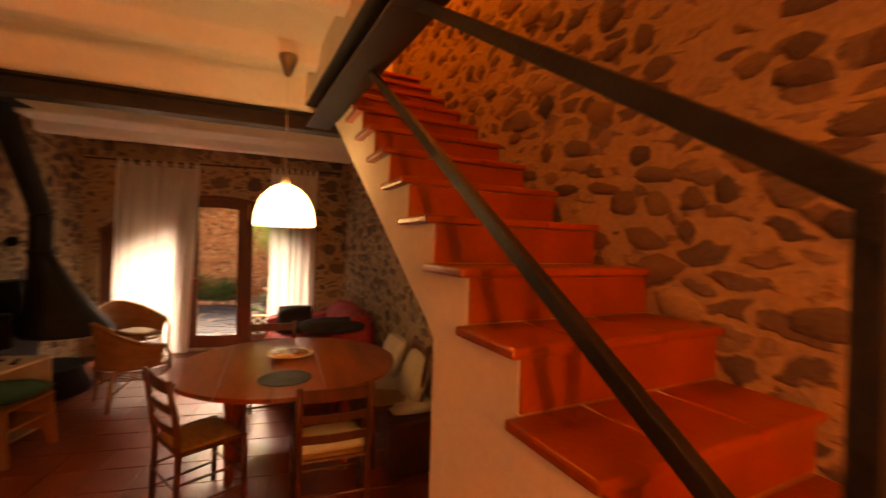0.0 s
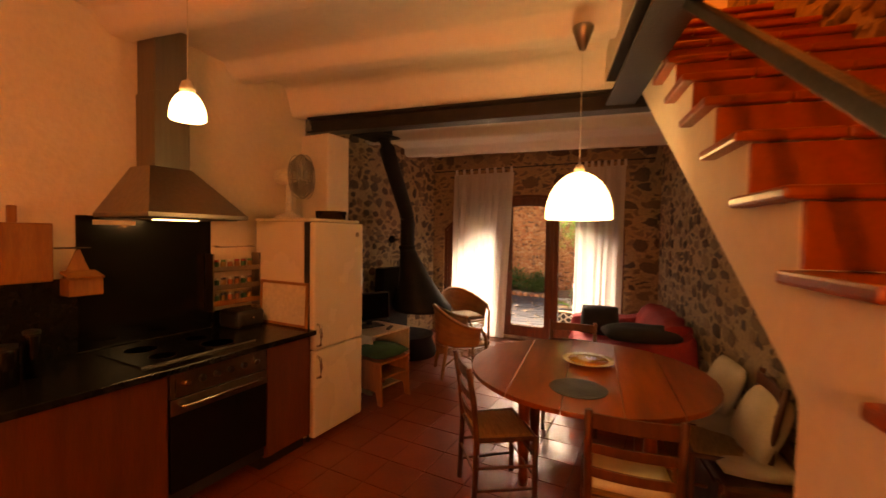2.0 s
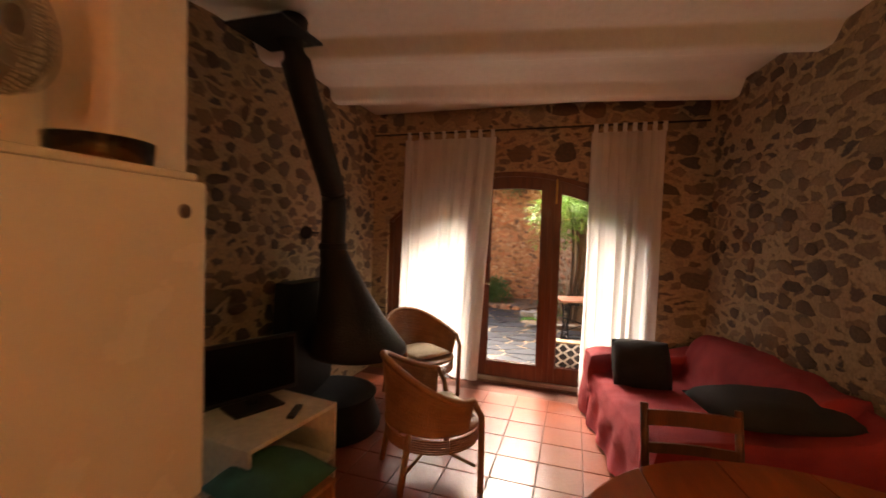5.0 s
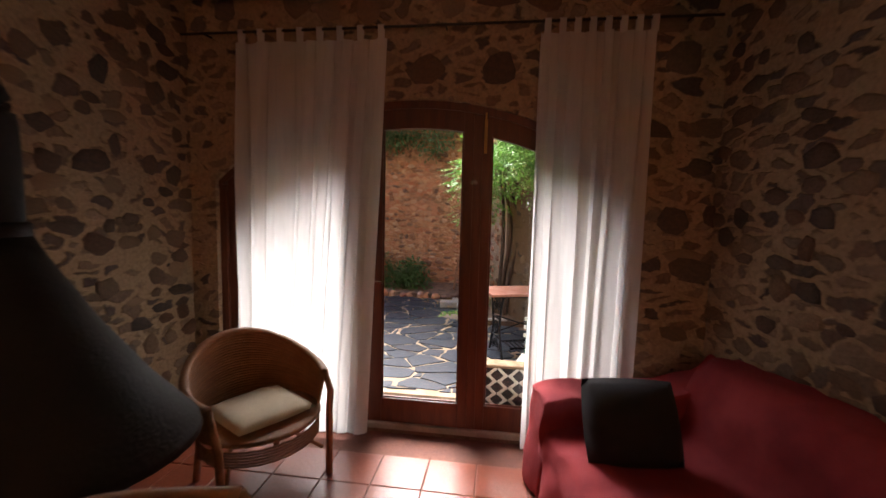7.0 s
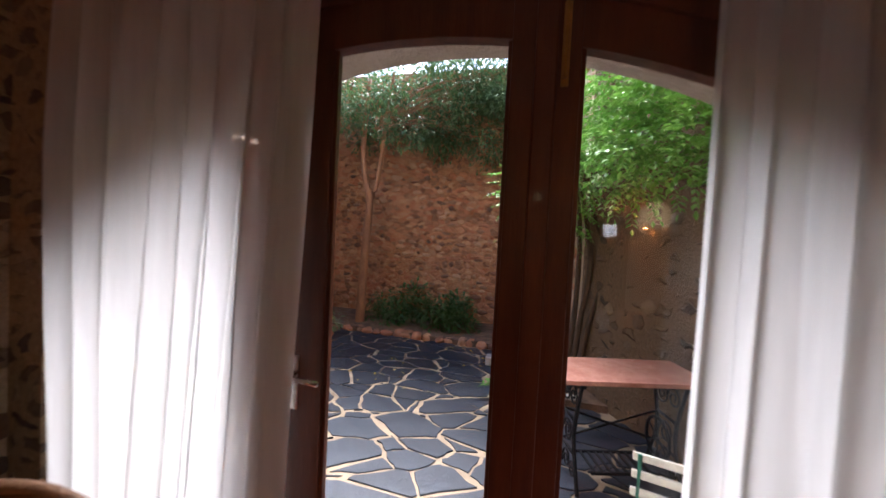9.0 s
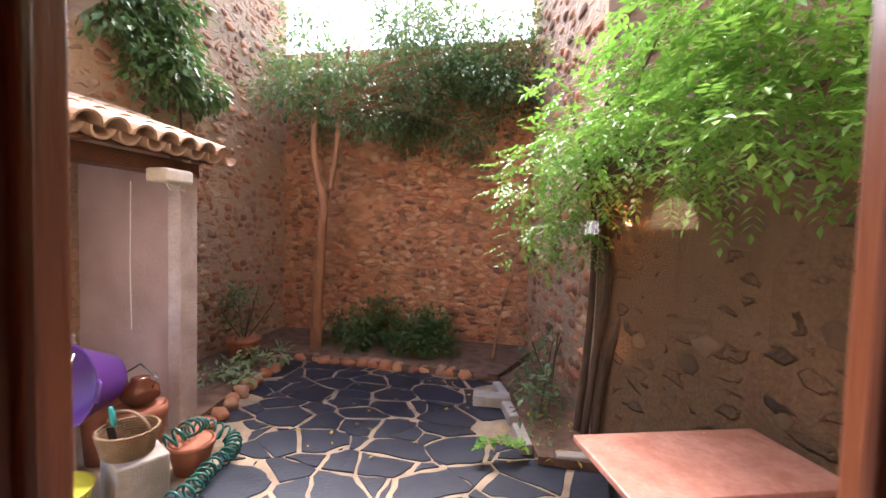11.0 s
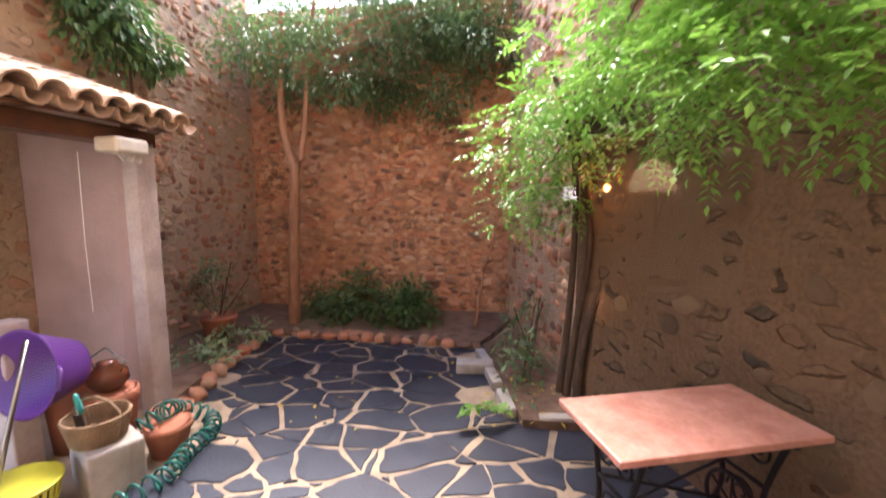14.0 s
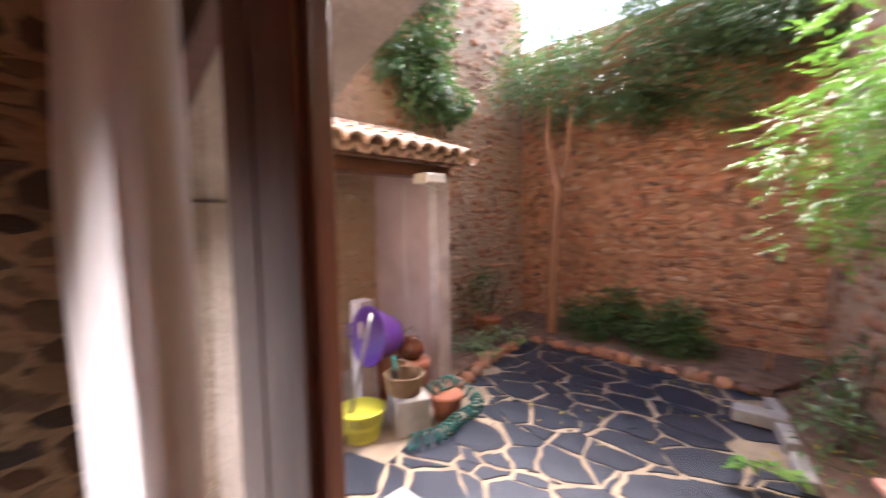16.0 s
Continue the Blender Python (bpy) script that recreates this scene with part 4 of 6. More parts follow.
part("sheet", lathe([(0.0, 0.0), (0.17, 0.0), (0.172, 0.003), (0.168, 0.005), (0, 0.005)], 24), mat("dark_mat", (0.045, 0.045, 0.042), (0.02, 0.02, 0.02), 0.5), mark)
plate = thing("painted_plate", "yellow painted ceramic plate with fruit motif on the table", "plate", -0.288, 4.51, 0.751)
part("rim", lathe([(0.07, 0.0), (0.08, 0.004), (0.15, 0.022), (0.178, 0.028), (0.178, 0.032), (0.145, 0.028), (0.10, 0.012)], 36), PLATEW, plate, "pale yellow rim", True)
part("well", lathe([(0, 0.011), (0.10, 0.011), (0.14, 0.027), (0.0, 0.013)], 36), PLATEM, plate, "orange and green painted centre", True)


def ladder_chair(x, y, rz, cushion=False, label=""):
    c = thing("dining_chair", label, "chair", x, y, 0, rz, group="chairs round the table")
    lean = 0.045
    for sx in (-0.19, 0.19):
        part("back_leg", tube([(sx, -0.19, 0), (sx, -0.175, 0.43), (sx * 1.02, -0.175 - lean * 0.5, 0.66), (sx * 1.03, -0.19 - lean, 0.88)], 0.018, 8), WOODC, c, smooth=True)
        part("front_leg", tube([(sx * 1.12, 0.19, 0), (sx * 1.1, 0.19, 0.45)], 0.018, 8), WOODC, c, smooth=True)
        for z in (0.13, 0.27):
            part("stretcher", tube([(sx, -0.185, z), (sx * 1.11, 0.19, z)], 0.009, 6), WOODC, c)
    for z in (0.2, 0.32):
        part("stretcher", tube([(-0.21, 0.19, z), (0.21, 0.19, z)], 0.009, 6), WOODC, c)
    part("stretcher", tube([(-0.19, -0.185, 0.24), (0.19, -0.185, 0.24)], 0.009, 6), WOODC, c)
    for z, h in ((0.55, 0.045), (0.67, 0.045), (0.79, 0.07)):
        o = -0.18 - lean * (z - 0.43) / 0.45
        n = 8
        bm = prism([(-0.19 + 0.38 * i / n, o - 0.018 * math.sin(math.pi * i / n)) for i in range(n + 1)] + [(0.19 - 0.38 * i / n, o + 0.014 - 0.018 * math.sin(math.pi * i / n)) for i in range(n + 1)], z, z + h, "z")
        part("slat", bm, WOODC, c)
    part("seat_frame", join(tube([(-0.19, -0.17, 0.44), (0.19, -0.17, 0.44)], 0.014), tube([(-0.21, 0.19, 0.44), (0.21, 0.19, 0.44)], 0.014), tube([(-0.19, -0.17, 0.44), (-0.21, 0.19, 0.44)], 0.014), tube([(0.19, -0.17, 0.44), (0.21, 0.19, 0.44)], 0.014)), WOODC, c)
    part("seat", moved(pillow(0.40, 0.37, 0.035), pose(0, 0.01, 0.432)), RUSH, c, "woven rush seat", True)
    if cushion:
        k = thing("seat_cushion", "flat cream seat cushion on a dining chair", "cushion", x, y, 0.463, rz)
        part("pad", pillow(0.38, 0.36, 0.055, 10, 0, 3.1), CREAM, k, smooth=True)
    return c


ladder_chair(0.05, 3.60, 8, True, "dark-stained ladder-back chair with rush seat, cushion on it")
ladder_chair(-0.76, 3.88, -52, False, "dark-stained ladder-back chair with rush seat, at the table's kitchen side")
ladder_chair(-0.52, 5.12, 188, False, "dark-stained ladder-back chair with rush seat, backing onto the sofa")
ladder_chair(0.52, 4.32, 95, False, "dark-stained ladder-back chair with rush seat, under the stairs")

# bench under the stairs with cushions
bn = thing("bench", "low dark wooden bench along the stone wall", "bench", kind="")
part("seat", moved(box(0.40, 0.845, 1.75, 3.2, 0.0, 0.40, 0.02), FRAME_ST), WOODC, bn)
part("front_board", moved(box(0.384, 0.398, 1.75, 3.2, 0.04, 0.36, 0.006), FRAME_ST), WOODC, bn)
for q_ in (1.80, 3.15):
    part("leg", moved(box(0.375, 0.40, q_ - 0.03, q_ + 0.03, 0.0, 0.40, 0.005), FRAME_ST), WOODC, bn)
for s, w, rx, rz, seed in ((2.15, 0.70, 64, -76, 2.0), (2.75, 0.70, 60, -84, 3.3)):
    k = thing("bench_cushion", "cream cotton cushion leaning on the stone wall", "cushion", group="bench cushions")
    p = st(s, w, 0.66)
    k.matrix_world = pose(p[0], p[1], 0.60, 0, 0, 12) @ pose(0, 0, 0, 0, -68, 0)
    part("pad", moved(pillow(0.42, 0.46, 0.13, 10, 0, seed), pose(0, 0, -0.06)), CREAM, k, smooth=True)
k = thing("bench_pad", "cream seat pad on the bench", "cushion")
p = st(2.45, 0.61, 0.401)
k.matrix_world = pose(p[0], p[1], 0.40, 0, 0, 12)
part("pad", pillow(0.40, 1.3, 0.07, 12, 0, 8.0), CREAM, k, smooth=True)

# ---- sitting room ----
sofa = thing("sofa", "sofa under a rumpled red throw, along the stone wall", "sofa", -0.22, 6.62, 0, 10)


def drape(w, d, prof, seed, nu=26):
    """A cloth over a profile across the sofa (x, z), drawn out along y with wrinkles."""
    bm = bmesh.new()
    rows = []
    for j in range(nu + 1):
        y = -d / 2 + d * j / nu
        row = []
        for i, (x, z) in enumerate(prof):
            q = 0.022 * noise.noise((x * 5 + seed, y * 4, z * 5)) + 0.012 * noise.noise((x * 13, y * 11 + seed, z * 12))
            hem = 0.03 * math.sin(y * 17 + seed) if z < 0.25 else 0
            row.append(bm.verts.new((x + q + hem * 0.6, y + 0.5 * q, max(z + q, 0.012))))
        rows.append(row)
    for a, b in zip(rows, rows[1:]):
        for i in range(len(prof) - 1):
            bm.faces.new((a[i], a[i + 1], b[i + 1], b[i]))
    for row in (rows[0], rows[-1]):
        bm.faces.new(row)
    bmesh.ops.recalc_face_normals(bm, faces=bm.faces)
    return bm


def smooth_line(pts, n=5):
    out = []
    for i in range(len(pts) - 1):
        p0, p1, p2, p3 = pts[max(i - 1, 0)], pts[i], pts[i + 1], pts[min(i + 2, len(pts) - 1)]
        for k in range(n):
            t = k / n
            out.append(tuple(0.5 * (2 * b + (c - a) * t + (2 * a - 5 * b + 4 * c - d) * t * t + (3 * b - a - 3 * c + d) * t ** 3) for a, b, c, d in zip(p0, p1, p2, p3)))
    return out + [pts[-1]]


part("seat_throw", drape(0, 1.45, smooth_line([(-0.60, 0.02), (-0.58, 0.2), (-0.56, 0.36), (-0.50, 0.43), (-0.2, 0.43), (0.12, 0.44), (0.2, 0.5), (0.27, 0.70), (0.36, 0.80), (0.50, 0.81), (0.56, 0.76), (0.57, 0.3), (0.57, 0.02)]), 2.0, 40), RED, sofa, "rumpled red throw", True)
for y0, s in ((0.80, 4.0), (-0.80, 7.0)):
    part("arm", moved(drape(0, 0.26, smooth_line([(-0.60, 0.02), (-0.59, 0.3), (-0.57, 0.52), (-0.50, 0.585), (0.0, 0.60), (0.4, 0.66), (0.54, 0.72), (0.57, 0.02)]), s, 10), pose(0, y0, 0)), RED, sofa, "red draped arm", True)
for x, y in ((-0.45, 0.78), (-0.45, -0.78), (0.45, 0.78), (0.45, -0.78)):
    part("foot", box(x - 0.03, x + 0.03, y - 0.03, y + 0.03, 0.0, 0.06), WOODC, sofa)
k = thing("black_cushion", "black velvet cushion resting on the red sofa", "cushion")
k.matrix_world = pose(-0.52, 7.02, 0.52, 0, 0, 5) @ pose(0, 0, 0, 62, 0, 0)
part("pad", moved(pillow(0.46, 0.40, 0.16, 10, 0, 2.2), pose(0, 0.06, 0)), BLACKC, k, smooth=True)
k = thing("black_blanket", "folded black blanket lying on the sofa", "blanket")
k.matrix_world = pose(0.0, 6.02, 0.62, 0, 0, 14)
part("fold", pillow(0.75, 0.5, 0.16, 12, 0.0, 5.5), BLACKC, k, smooth=True)


def wicker_chair(x, y, rz, label):
    c = thing("wicker_armchair", label, "armchair", x, y, 0, rz, group="wicker armchairs")
    c.matrix_world = c.matrix_world @ Matrix.Diagonal((1.18, 1.15, 1.0, 1))
    # the shell runs round from arm to arm, highest at the back
    n, m = 60, 26
    bm = bmesh.new()
    rows = []

    def shell(u, f):
        a = radians(-115 + 230 * u)
        hh = 0.40 + (0.20 + 0.22 * math.cos(a * 0.78) ** 2) * f
        r = 0.27 + 0.035 * f
        return Vector((r * math.sin(a) * 1.02, -r * math.cos(a) * 0.98 + 0.0, hh))
    for j in range(m + 1):
        rows.append([shell(i / n, j / m) for i in range(n + 1)])
    weave = [tube(rows[j], 0.0085, 5) for j in range(m + 1)]
    spokes = [tube([rows[j][i] for j in range(0, m + 1, 2)], 0.004, 4) for i in range(0, n + 1, 1)]
    part("woven_back", join(*weave, *spokes), WICKER, c, "woven cane back and arms", True)["kind"] = "stuff"
    part("rim", tube([shell(i / n, 1.0) for i in range(n + 1)], 0.021, 8), WICKER, c, smooth=True)
    for u in (0.0, 1.0):
        p = shell(u, 1)
        part("arm_post", tube([p, (p.x * 1.0, p.y + 0.05, p.z - 0.1), (p.x * 0.95, p.y + 0.06, 0.40), (p.x * 0.92, p.y + 0.07, 0.0)], 0.018, 8), WICKER, c, smooth=True)
    for sx in (-0.19, 0.19):
        part("leg", tube([(sx, -0.2, 0.40), (sx * 1.1, -0.25, 0)], 0.018, 8), WICKER, c, smooth=True)
    part("seat", lathe([(0, 0.385), (0.27, 0.385), (0.285, 0.40), (0.27, 0.415), (0, 0.415)], 28), WICKER, c, smooth=True)
    for z in (0.29, 0.305, 0.32, 0.335, 0.35, 0.365):
        part("apron_band", tube([(0.272 * math.cos(t), 0.272 * math.sin(t), z) for t in [2 * math.pi * i / 28 for i in range(29)]], 0.006, 5), WICKER, c, smooth=True)
    for s in (-1, 1):
        part("brace", tube([(s * 0.2, -0.22, 0.16), (s * 0.12, -0.05, 0.27), (s * 0.24, 0.17, 0.16)], 0.01, 6), WICKER, c, smooth=True)
    k = thing("round_cushion", "cream seat cushion in a wicker armchair", "cushion", x, y, 0.416, rz)
    part("pad", pillow(0.46, 0.46, 0.07, 10, 0, x), CREAM, k, smooth=True)
    return c


wicker_chair(-1.95, 5.88, -52, "honey-brown wicker armchair with cream cushion")
wicker_chair(-2.50, 7.10, -122, "honey-brown wicker armchair with cream cushion before the curtain")

tv = thing("tv_stand", "low white open tv stand with a shelf", "tv stand", -2.66, 5.07, 0, -6)
for z in (0.02, 0.29, 0.592):
    part("board", box(-0.26, 0.26, -0.30, 0.30, z, z + 0.022, 0.003), WHITEB, tv)
for y in (-0.311, 0.289):
    part("side", box(-0.26, 0.26, y, y + 0.022, 0.0, 0.614, 0.003), WHITEB, tv)
part("back", box(-0.27, -0.262, -0.31, 0.31, 0.0, 0.614, 0.002), WHITEB, tv)
scr = thing("television", "small black flat television on the stand", "television", -2.77, 5.12, 0.615, -22)
part("screen", moved(box(-0.02, 0.02, -0.27, 0.27, 0.05, 0.38, 0.008), pose(0, 0, 0, 0, -4, 0)), BLACKP, scr)
part("display", moved(box(0.0205, 0.0225, -0.25, 0.25, 0.075, 0.36, 0), pose(0, 0, 0, 0, -4, 0)), BLACKGLASS, scr)
part("base", box(-0.09, 0.11, -0.14, 0.14, 0.0, 0.015, 0.006), BLACKP, scr)
part("neck", box(-0.02, 0.02, -0.03, 0.03, 0.015, 0.07, 0.004), BLACKP, scr)
rc = thing("remote_control", "black remote control on the tv stand", "remote control", -2.50, 5.14, 0.615, 20)
part("case", box(-0.02, 0.02, -0.08, 0.08, 0, 0.018, 0.005), BLACKP, rc)
part("keys", box(-0.014, 0.014, -0.06, 0.05, 0.018, 0.0195, 0.001), STEEL, rc)
stl = thing("footstool", "light wooden stool with slotted sides", "stool", -2.36, 4.80, 0, -8)
for y in (-0.21, 0.19):
    part("side", prism([(-0.22, 0.0), (-0.16, 0.0), (-0.13, 0.12), (0.13, 0.12), (0.16, 0.0), (0.22, 0.0), (0.19, 0.40), (-0.19, 0.40)], y, y + 0.022, "y", 0.003), WOODL, stl)
part("seat", box(-0.20, 0.20, -0.21, 0.212, 0.40, 0.42, 0.004), WOODL, stl)
part("rail", box(-0.18, 0.18, -0.19, 0.19, 0.24, 0.26, 0.003), WOODL, stl)
k = thing("green_cushion", "dark green cushion on the wooden stool", "cushion", -2.36, 4.80, 0.42, -8)
part("pad", pillow(0.44, 0.44, 0.12, 10, 0, 6.0), GREENC, k, smooth=True)

# hanging fireplace: hood, bent flue, ceiling plate
fp = thing("fireplace", "black steel corner fireplace with cone hood and bent flue", "fireplace", -2.98, 6.22, 0)
prof = [(0.40, 0.62), (0.405, 0.66), (0.30, 0.86), (0.20, 1.12), (0.125, 1.38), (0.105, 1.48)]
bm = lathe(prof, 28)
for v in bm.verts:
    k_ = (1.48 - v.co.z) / 0.86
    v.co.x = v.co.x * 1.0 + 0.20 * k_
    v.co.y = v.co.y * 1.05 + 0.12 * k_
part("hood", bm, IRON, fp, "black sheet steel cone hood", True)
part("flue", tube(smooth_line([(0, 0, 1.45), (0, 0, 1.82), (0.0, -0.02, 1.92), (0.01, -0.08, 2.02), (0.08, -0.62, 2.74), (0.08, -0.66, 2.99)], 4), 0.098, 18), IRON, fp, "black flue pipe", True)
part("collar", lathe([(0.105, 1.46), (0.116, 1.47), (0.116, 1.51), (0.105, 1.52)], 20), IRON, fp, smooth=True)
part("ceiling_plate", box(-0.16, 0.26, -0.98, -0.58, 2.84, 2.856, 0.003), IRON, fp)
part("hearth", join(lathe([(0.42, 0.0), (0.43, 0.05), (0.36, 0.24), (0.39, 0.28), (0.37, 0.28), (0.2, 0.2), (0, 0.2)], 28)), IRON, fp, "black hearth bowl", True)
part("back_shell", prism([(-0.36, 0.0), (-0.22, 0.0), (-0.14, 1.2), (-0.30, 1.2)], -0.33, 0.33, "y", 0.01), IRON, fp)
part("damper", join(tube([(-0.10, -0.06, 1.60), (-0.13, -0.17, 1.60)], 0.007), moved(lathe([(0.05, -0.012), (0.05, 0.012)], 16), pose(-0.13, -0.18, 1.60, 90, 0, 0))), IRON, fp)

# ---- courtyard ----
G = 0.09
rng = random.Random(11)
structure("paving_bed", prism([(-5.3, 8.2), (1.2, 8.2), (1.2, 13.3), (-5.3, 13.3)], 0.0, G - 0.006, "z"), JOINT, "cream lime joints between the slate slabs", "pavement")
wall_back = structure("wall_yard_back", box(-6.2, -1.0, 13.18, 13.7, -0.2, 4.25, 0), YARDWALL, "tall red-brown rubble courtyard wall")
wall_yl = structure("wall_yard_west", box(-5.7, -5.2, OUT, 13.2, -0.2, 5.0, 0), YARDWALL2, "ochre rubble courtyard side wall with old render")
RW = [(0.45, 8.0), (-1.05, 10.95), (-1.62, 13.4)]


def slab_wall(name, p, q, thick, z1, m, label):
    p, q = Vector(p), Vector(q)
    d = (q - p).normalized()
    k = Vector((d.y, -d.x))
    return structure(name, prism([tuple(p), tuple(q), tuple(q + k * thick), tuple(p + k * thick)], -0.2, z1, "z"), m, label)


wall_yr = slab_wall("wall_yard_east", RW[0], RW[1], 0.5, 6.5, YARDWALL3, "dark brown rubble wall with flaking render")
wall_yr2 = slab_wall("wall_yard_east", RW[1], RW[2], 0.5, 6.5, YARDWALL2, "pale rubble wall at the courtyard's end")
# arch render seen from inside through the glass: the deep outer reveal
xs = [X0 + (X1 - X0) * i / 28 for i in range(29)]
structure("reveal", prism([(x, arch_z(x) - 0.03) for x in xs] + [(x, arch_z(x) - 0.002) for x in reversed(xs)], GLZ + 0.05, OUT + 0.01, "y"), OUTSTONE, "grey rendered soffit of the garden arch", "reveal")
for x0, x1 in ((X0 - 0.0, X0 + 0.03), (X1 - 0.03, X1)):
    structure("reveal", box(x0, x1, GLZ + 0.05, OUT + 0.01, 0.06, arch_z(x0) - 0.03, 0), OUTSTONE, "grey rendered side of the garden arch", "reveal")

# lean-to shed
shed = thing("lean_to", "open lean-to with pink rendered end wall and clay tile roof", "shed", kind="structure")
part("end_wall", box(-5.2, -4.32, 10.25, 10.39, 0.0, 2.36, 0.01), PINKW, shed, "pink rendered end wall")
part("corner_post", box(-4.32, -4.20, 10.23, 10.40, 0.0, 2.1, 0.012), PALEW, shed, "pale rendered corner post")
part("pillar", box(-4.46, -4.32, 9.42, 9.57, 0.0, 1.0, 0.012), PALEW, shed, "low pale rendered pillar")
part("lintel", box(-4.40, -4.20, 8.3, 10.42, 2.06, 2.17, 0.01), WOODC, shed, "dark wooden lintel")
part("ceiling_boards", prism([(-5.2, 2.56), (-4.1, 2.17), (-4.1, 2.19), (-5.2, 2.58)], 8.28, 10.44, "y"), WOODC, shed)


def half_tile(r0, r1, length, up):
    bm = bmesh.new()
    rows = []
    for j, (t, r) in enumerate(((0, r0), (1, r1))):
        for q in (r, r - 0.014):
            rows.append([bm.verts.new((t * length, q * math.cos(radians(180 * i / 8)), up * q * math.sin(radians(180 * i / 8)))) for i in range(9)])
    a, b, c, d = rows
    for i in range(8):
        bm.faces.new((a[i], a[i + 1], c[i + 1], c[i])), bm.faces.new((b[i + 1], b[i], d[i], d[i + 1]))
        bm.faces.new((a[i + 1], a[i], b[i], b[i + 1])), bm.faces.new((c[i], c[i + 1], d[i + 1], d[i]))
    bmesh.ops.recalc_face_normals(bm, faces=bm.faces)
    me = bpy.data.meshes.new("roof_tile")
    bm.to_mesh(me)
    bm.free()
    me.materials.append(CLAY)
    return me


cover, pan = half_tile(0.085, 0.07, 0.44, 1), half_tile(0.075, 0.09, 0.44, -1)
for i in range(13):
    for j in range(3):
        for me, dy, dz in ((cover, 0.0, 0.075), (pan, 0.088, 0.075)):
            o = part("roof_tile", me, CLAY, shed)
            o.matrix_basis = Matrix.Translation((-4.02 - 0.36 * j, 8.36 + 0.176 * i + dy + rng.uniform(-0.006, 0.006), 2.165 + 0.127 * j + dz)) @ Matrix.Rotation(math.pi, 4, "Z") @ Matrix.Rotation(radians(-19.5), 4, "Y")
bx_ = thing("white_box", "small cream plastic junction box under the eaves", "junction box", -4.12, 10.06, 1.98)
part("case", box(-0.09, 0.09, -0.12, 0.12, 0.0, 0.10, 0.02), PLASTICW, bx_)
for i in range(3):
    part("cable", tube(smooth_line([(0.05 - 0.05 * i, -0.1 + 0.07 * i, 0.01), (0.06, -0.06 + 0.06 * i, -0.05), (0.03, -0.02 + 0.06 * i, -0.03), (0.02, 0.02 + 0.05 * i, 0.0)]), 0.004, 5), PLASTICW, bx_)
st_ = thing("hanging_string", "thin white string hanging from the eaves", "string")
part("string", tube([(-4.28, 9.9, 1.98), (-4.29, 9.9, 1.4), (-4.28, 9.9, 0.95)], 0.003, 5), PLASTICW, st_)

# paving: irregular slate slabs
def clip(poly, p, nrm):
    out = []
    for a, b in zip(poly, poly[1:] + poly[:1]):
        da, db = (a - p).dot(nrm), (b - p).dot(nrm)
        if da <= 0:
            out.append(a)
        if da * db < 0:
            out.append(a + (b - a) * (da / (da - db)))
    return out


paving = thing("paving", "irregular blue-black slate paving with cream joints", "pavement", kind="structure")
seeds = []
for i in range(1600):
    p = Vector((rng.uniform(-5.0, 0.6), rng.uniform(8.1, 12.6)))
    lim = rng.choice((0.09, 0.14, 0.20, 0.27))
    if all((p - q).length > min(lim, l2) for q, l2 in seeds):
        seeds.append((p, lim))
STRETCH = 1.35
seeds = [s[0] for s in seeds if s[0].x * STRETCH > -5.4]
heavy = {i: rng.uniform(0, 0.07) for i in range(len(seeds))}
for ip, p in enumerate(seeds):
    poly = [Vector(v) for v in ((-4.0, 8.28), (0.4, 8.28), (0.4, 12.6), (-4.0, 12.6))]
    for iq, q in enumerate(seeds):
        if q is not p and (q - p).length < 1.4:
            d = (q - p).normalized()
            off = max(min((heavy[ip] - heavy[iq]) / (2 * (q - p).length), 0.09), -0.09)
            poly = clip(poly, (p + q) / 2 + d * (off - 0.0115 - 0.006 * math.sin(p.x * 7 + q.y * 5 + p.y * 5 + q.x * 7)), d)
            if len(poly) < 3:
                break
    if len(poly) < 3:
        continue
    poly = [Vector((v.x * STRETCH, v.y)) for v in poly]
    c = sum(poly, Vector((0, 0))) / len(poly)
    edge = -4.02 - (c.y - 10.27) * 0.22 if c.y > 10.2 else -3.65 if c.y > 9.0 else -3.95
    right = -1.56 - (c.y - 10.46) * 0.235 if c.y > 10.46 else 0.45 - (c.y - 8.0) * 0.508
    if c.x < edge or c.x > right or c.y > 12.0:
        continue
    rough_poly = []
    for a, b in zip(poly, poly[1:] + poly[:1]):
        rough_poly.append(a + Vector((rng.uniform(-1, 1), rng.uniform(-1, 1))) * 0.010)
        if (b - a).length > 0.12:
            for f_ in (0.35, 0.68):
                rough_poly.append(a + (b - a) * f_ + Vector((rng.uniform(-1, 1), rng.uniform(-1, 1))) * 0.011)
    bm = bmesh.new()
    h = rng.uniform(0.0, 0.006)
    n = len(rough_poly)
    lo = [bm.verts.new((v.x - c.x, v.y - c.y, -0.02)) for v in rough_poly]
    mid = [bm.verts.new((v.x - c.x, v.y - c.y, h - 0.004)) for v in rough_poly]
    hi = [bm.verts.new(((v.x - c.x) * 0.985, (v.y - c.y) * 0.985, h)) for v in rough_poly]
    for i in range(n):
        j = (i + 1) % n
        bm.faces.new((lo[i], lo[j], mid[j], mid[i])), bm.faces.new((mid[i], mid[j], hi[j], hi[i]))
    bm.faces.new(hi)
    bmesh.ops.recalc_face_normals(bm, faces=bm.faces)
    o = part("slab", bm, SLATE, paving)
    o.location = (c.x, c.y, G)

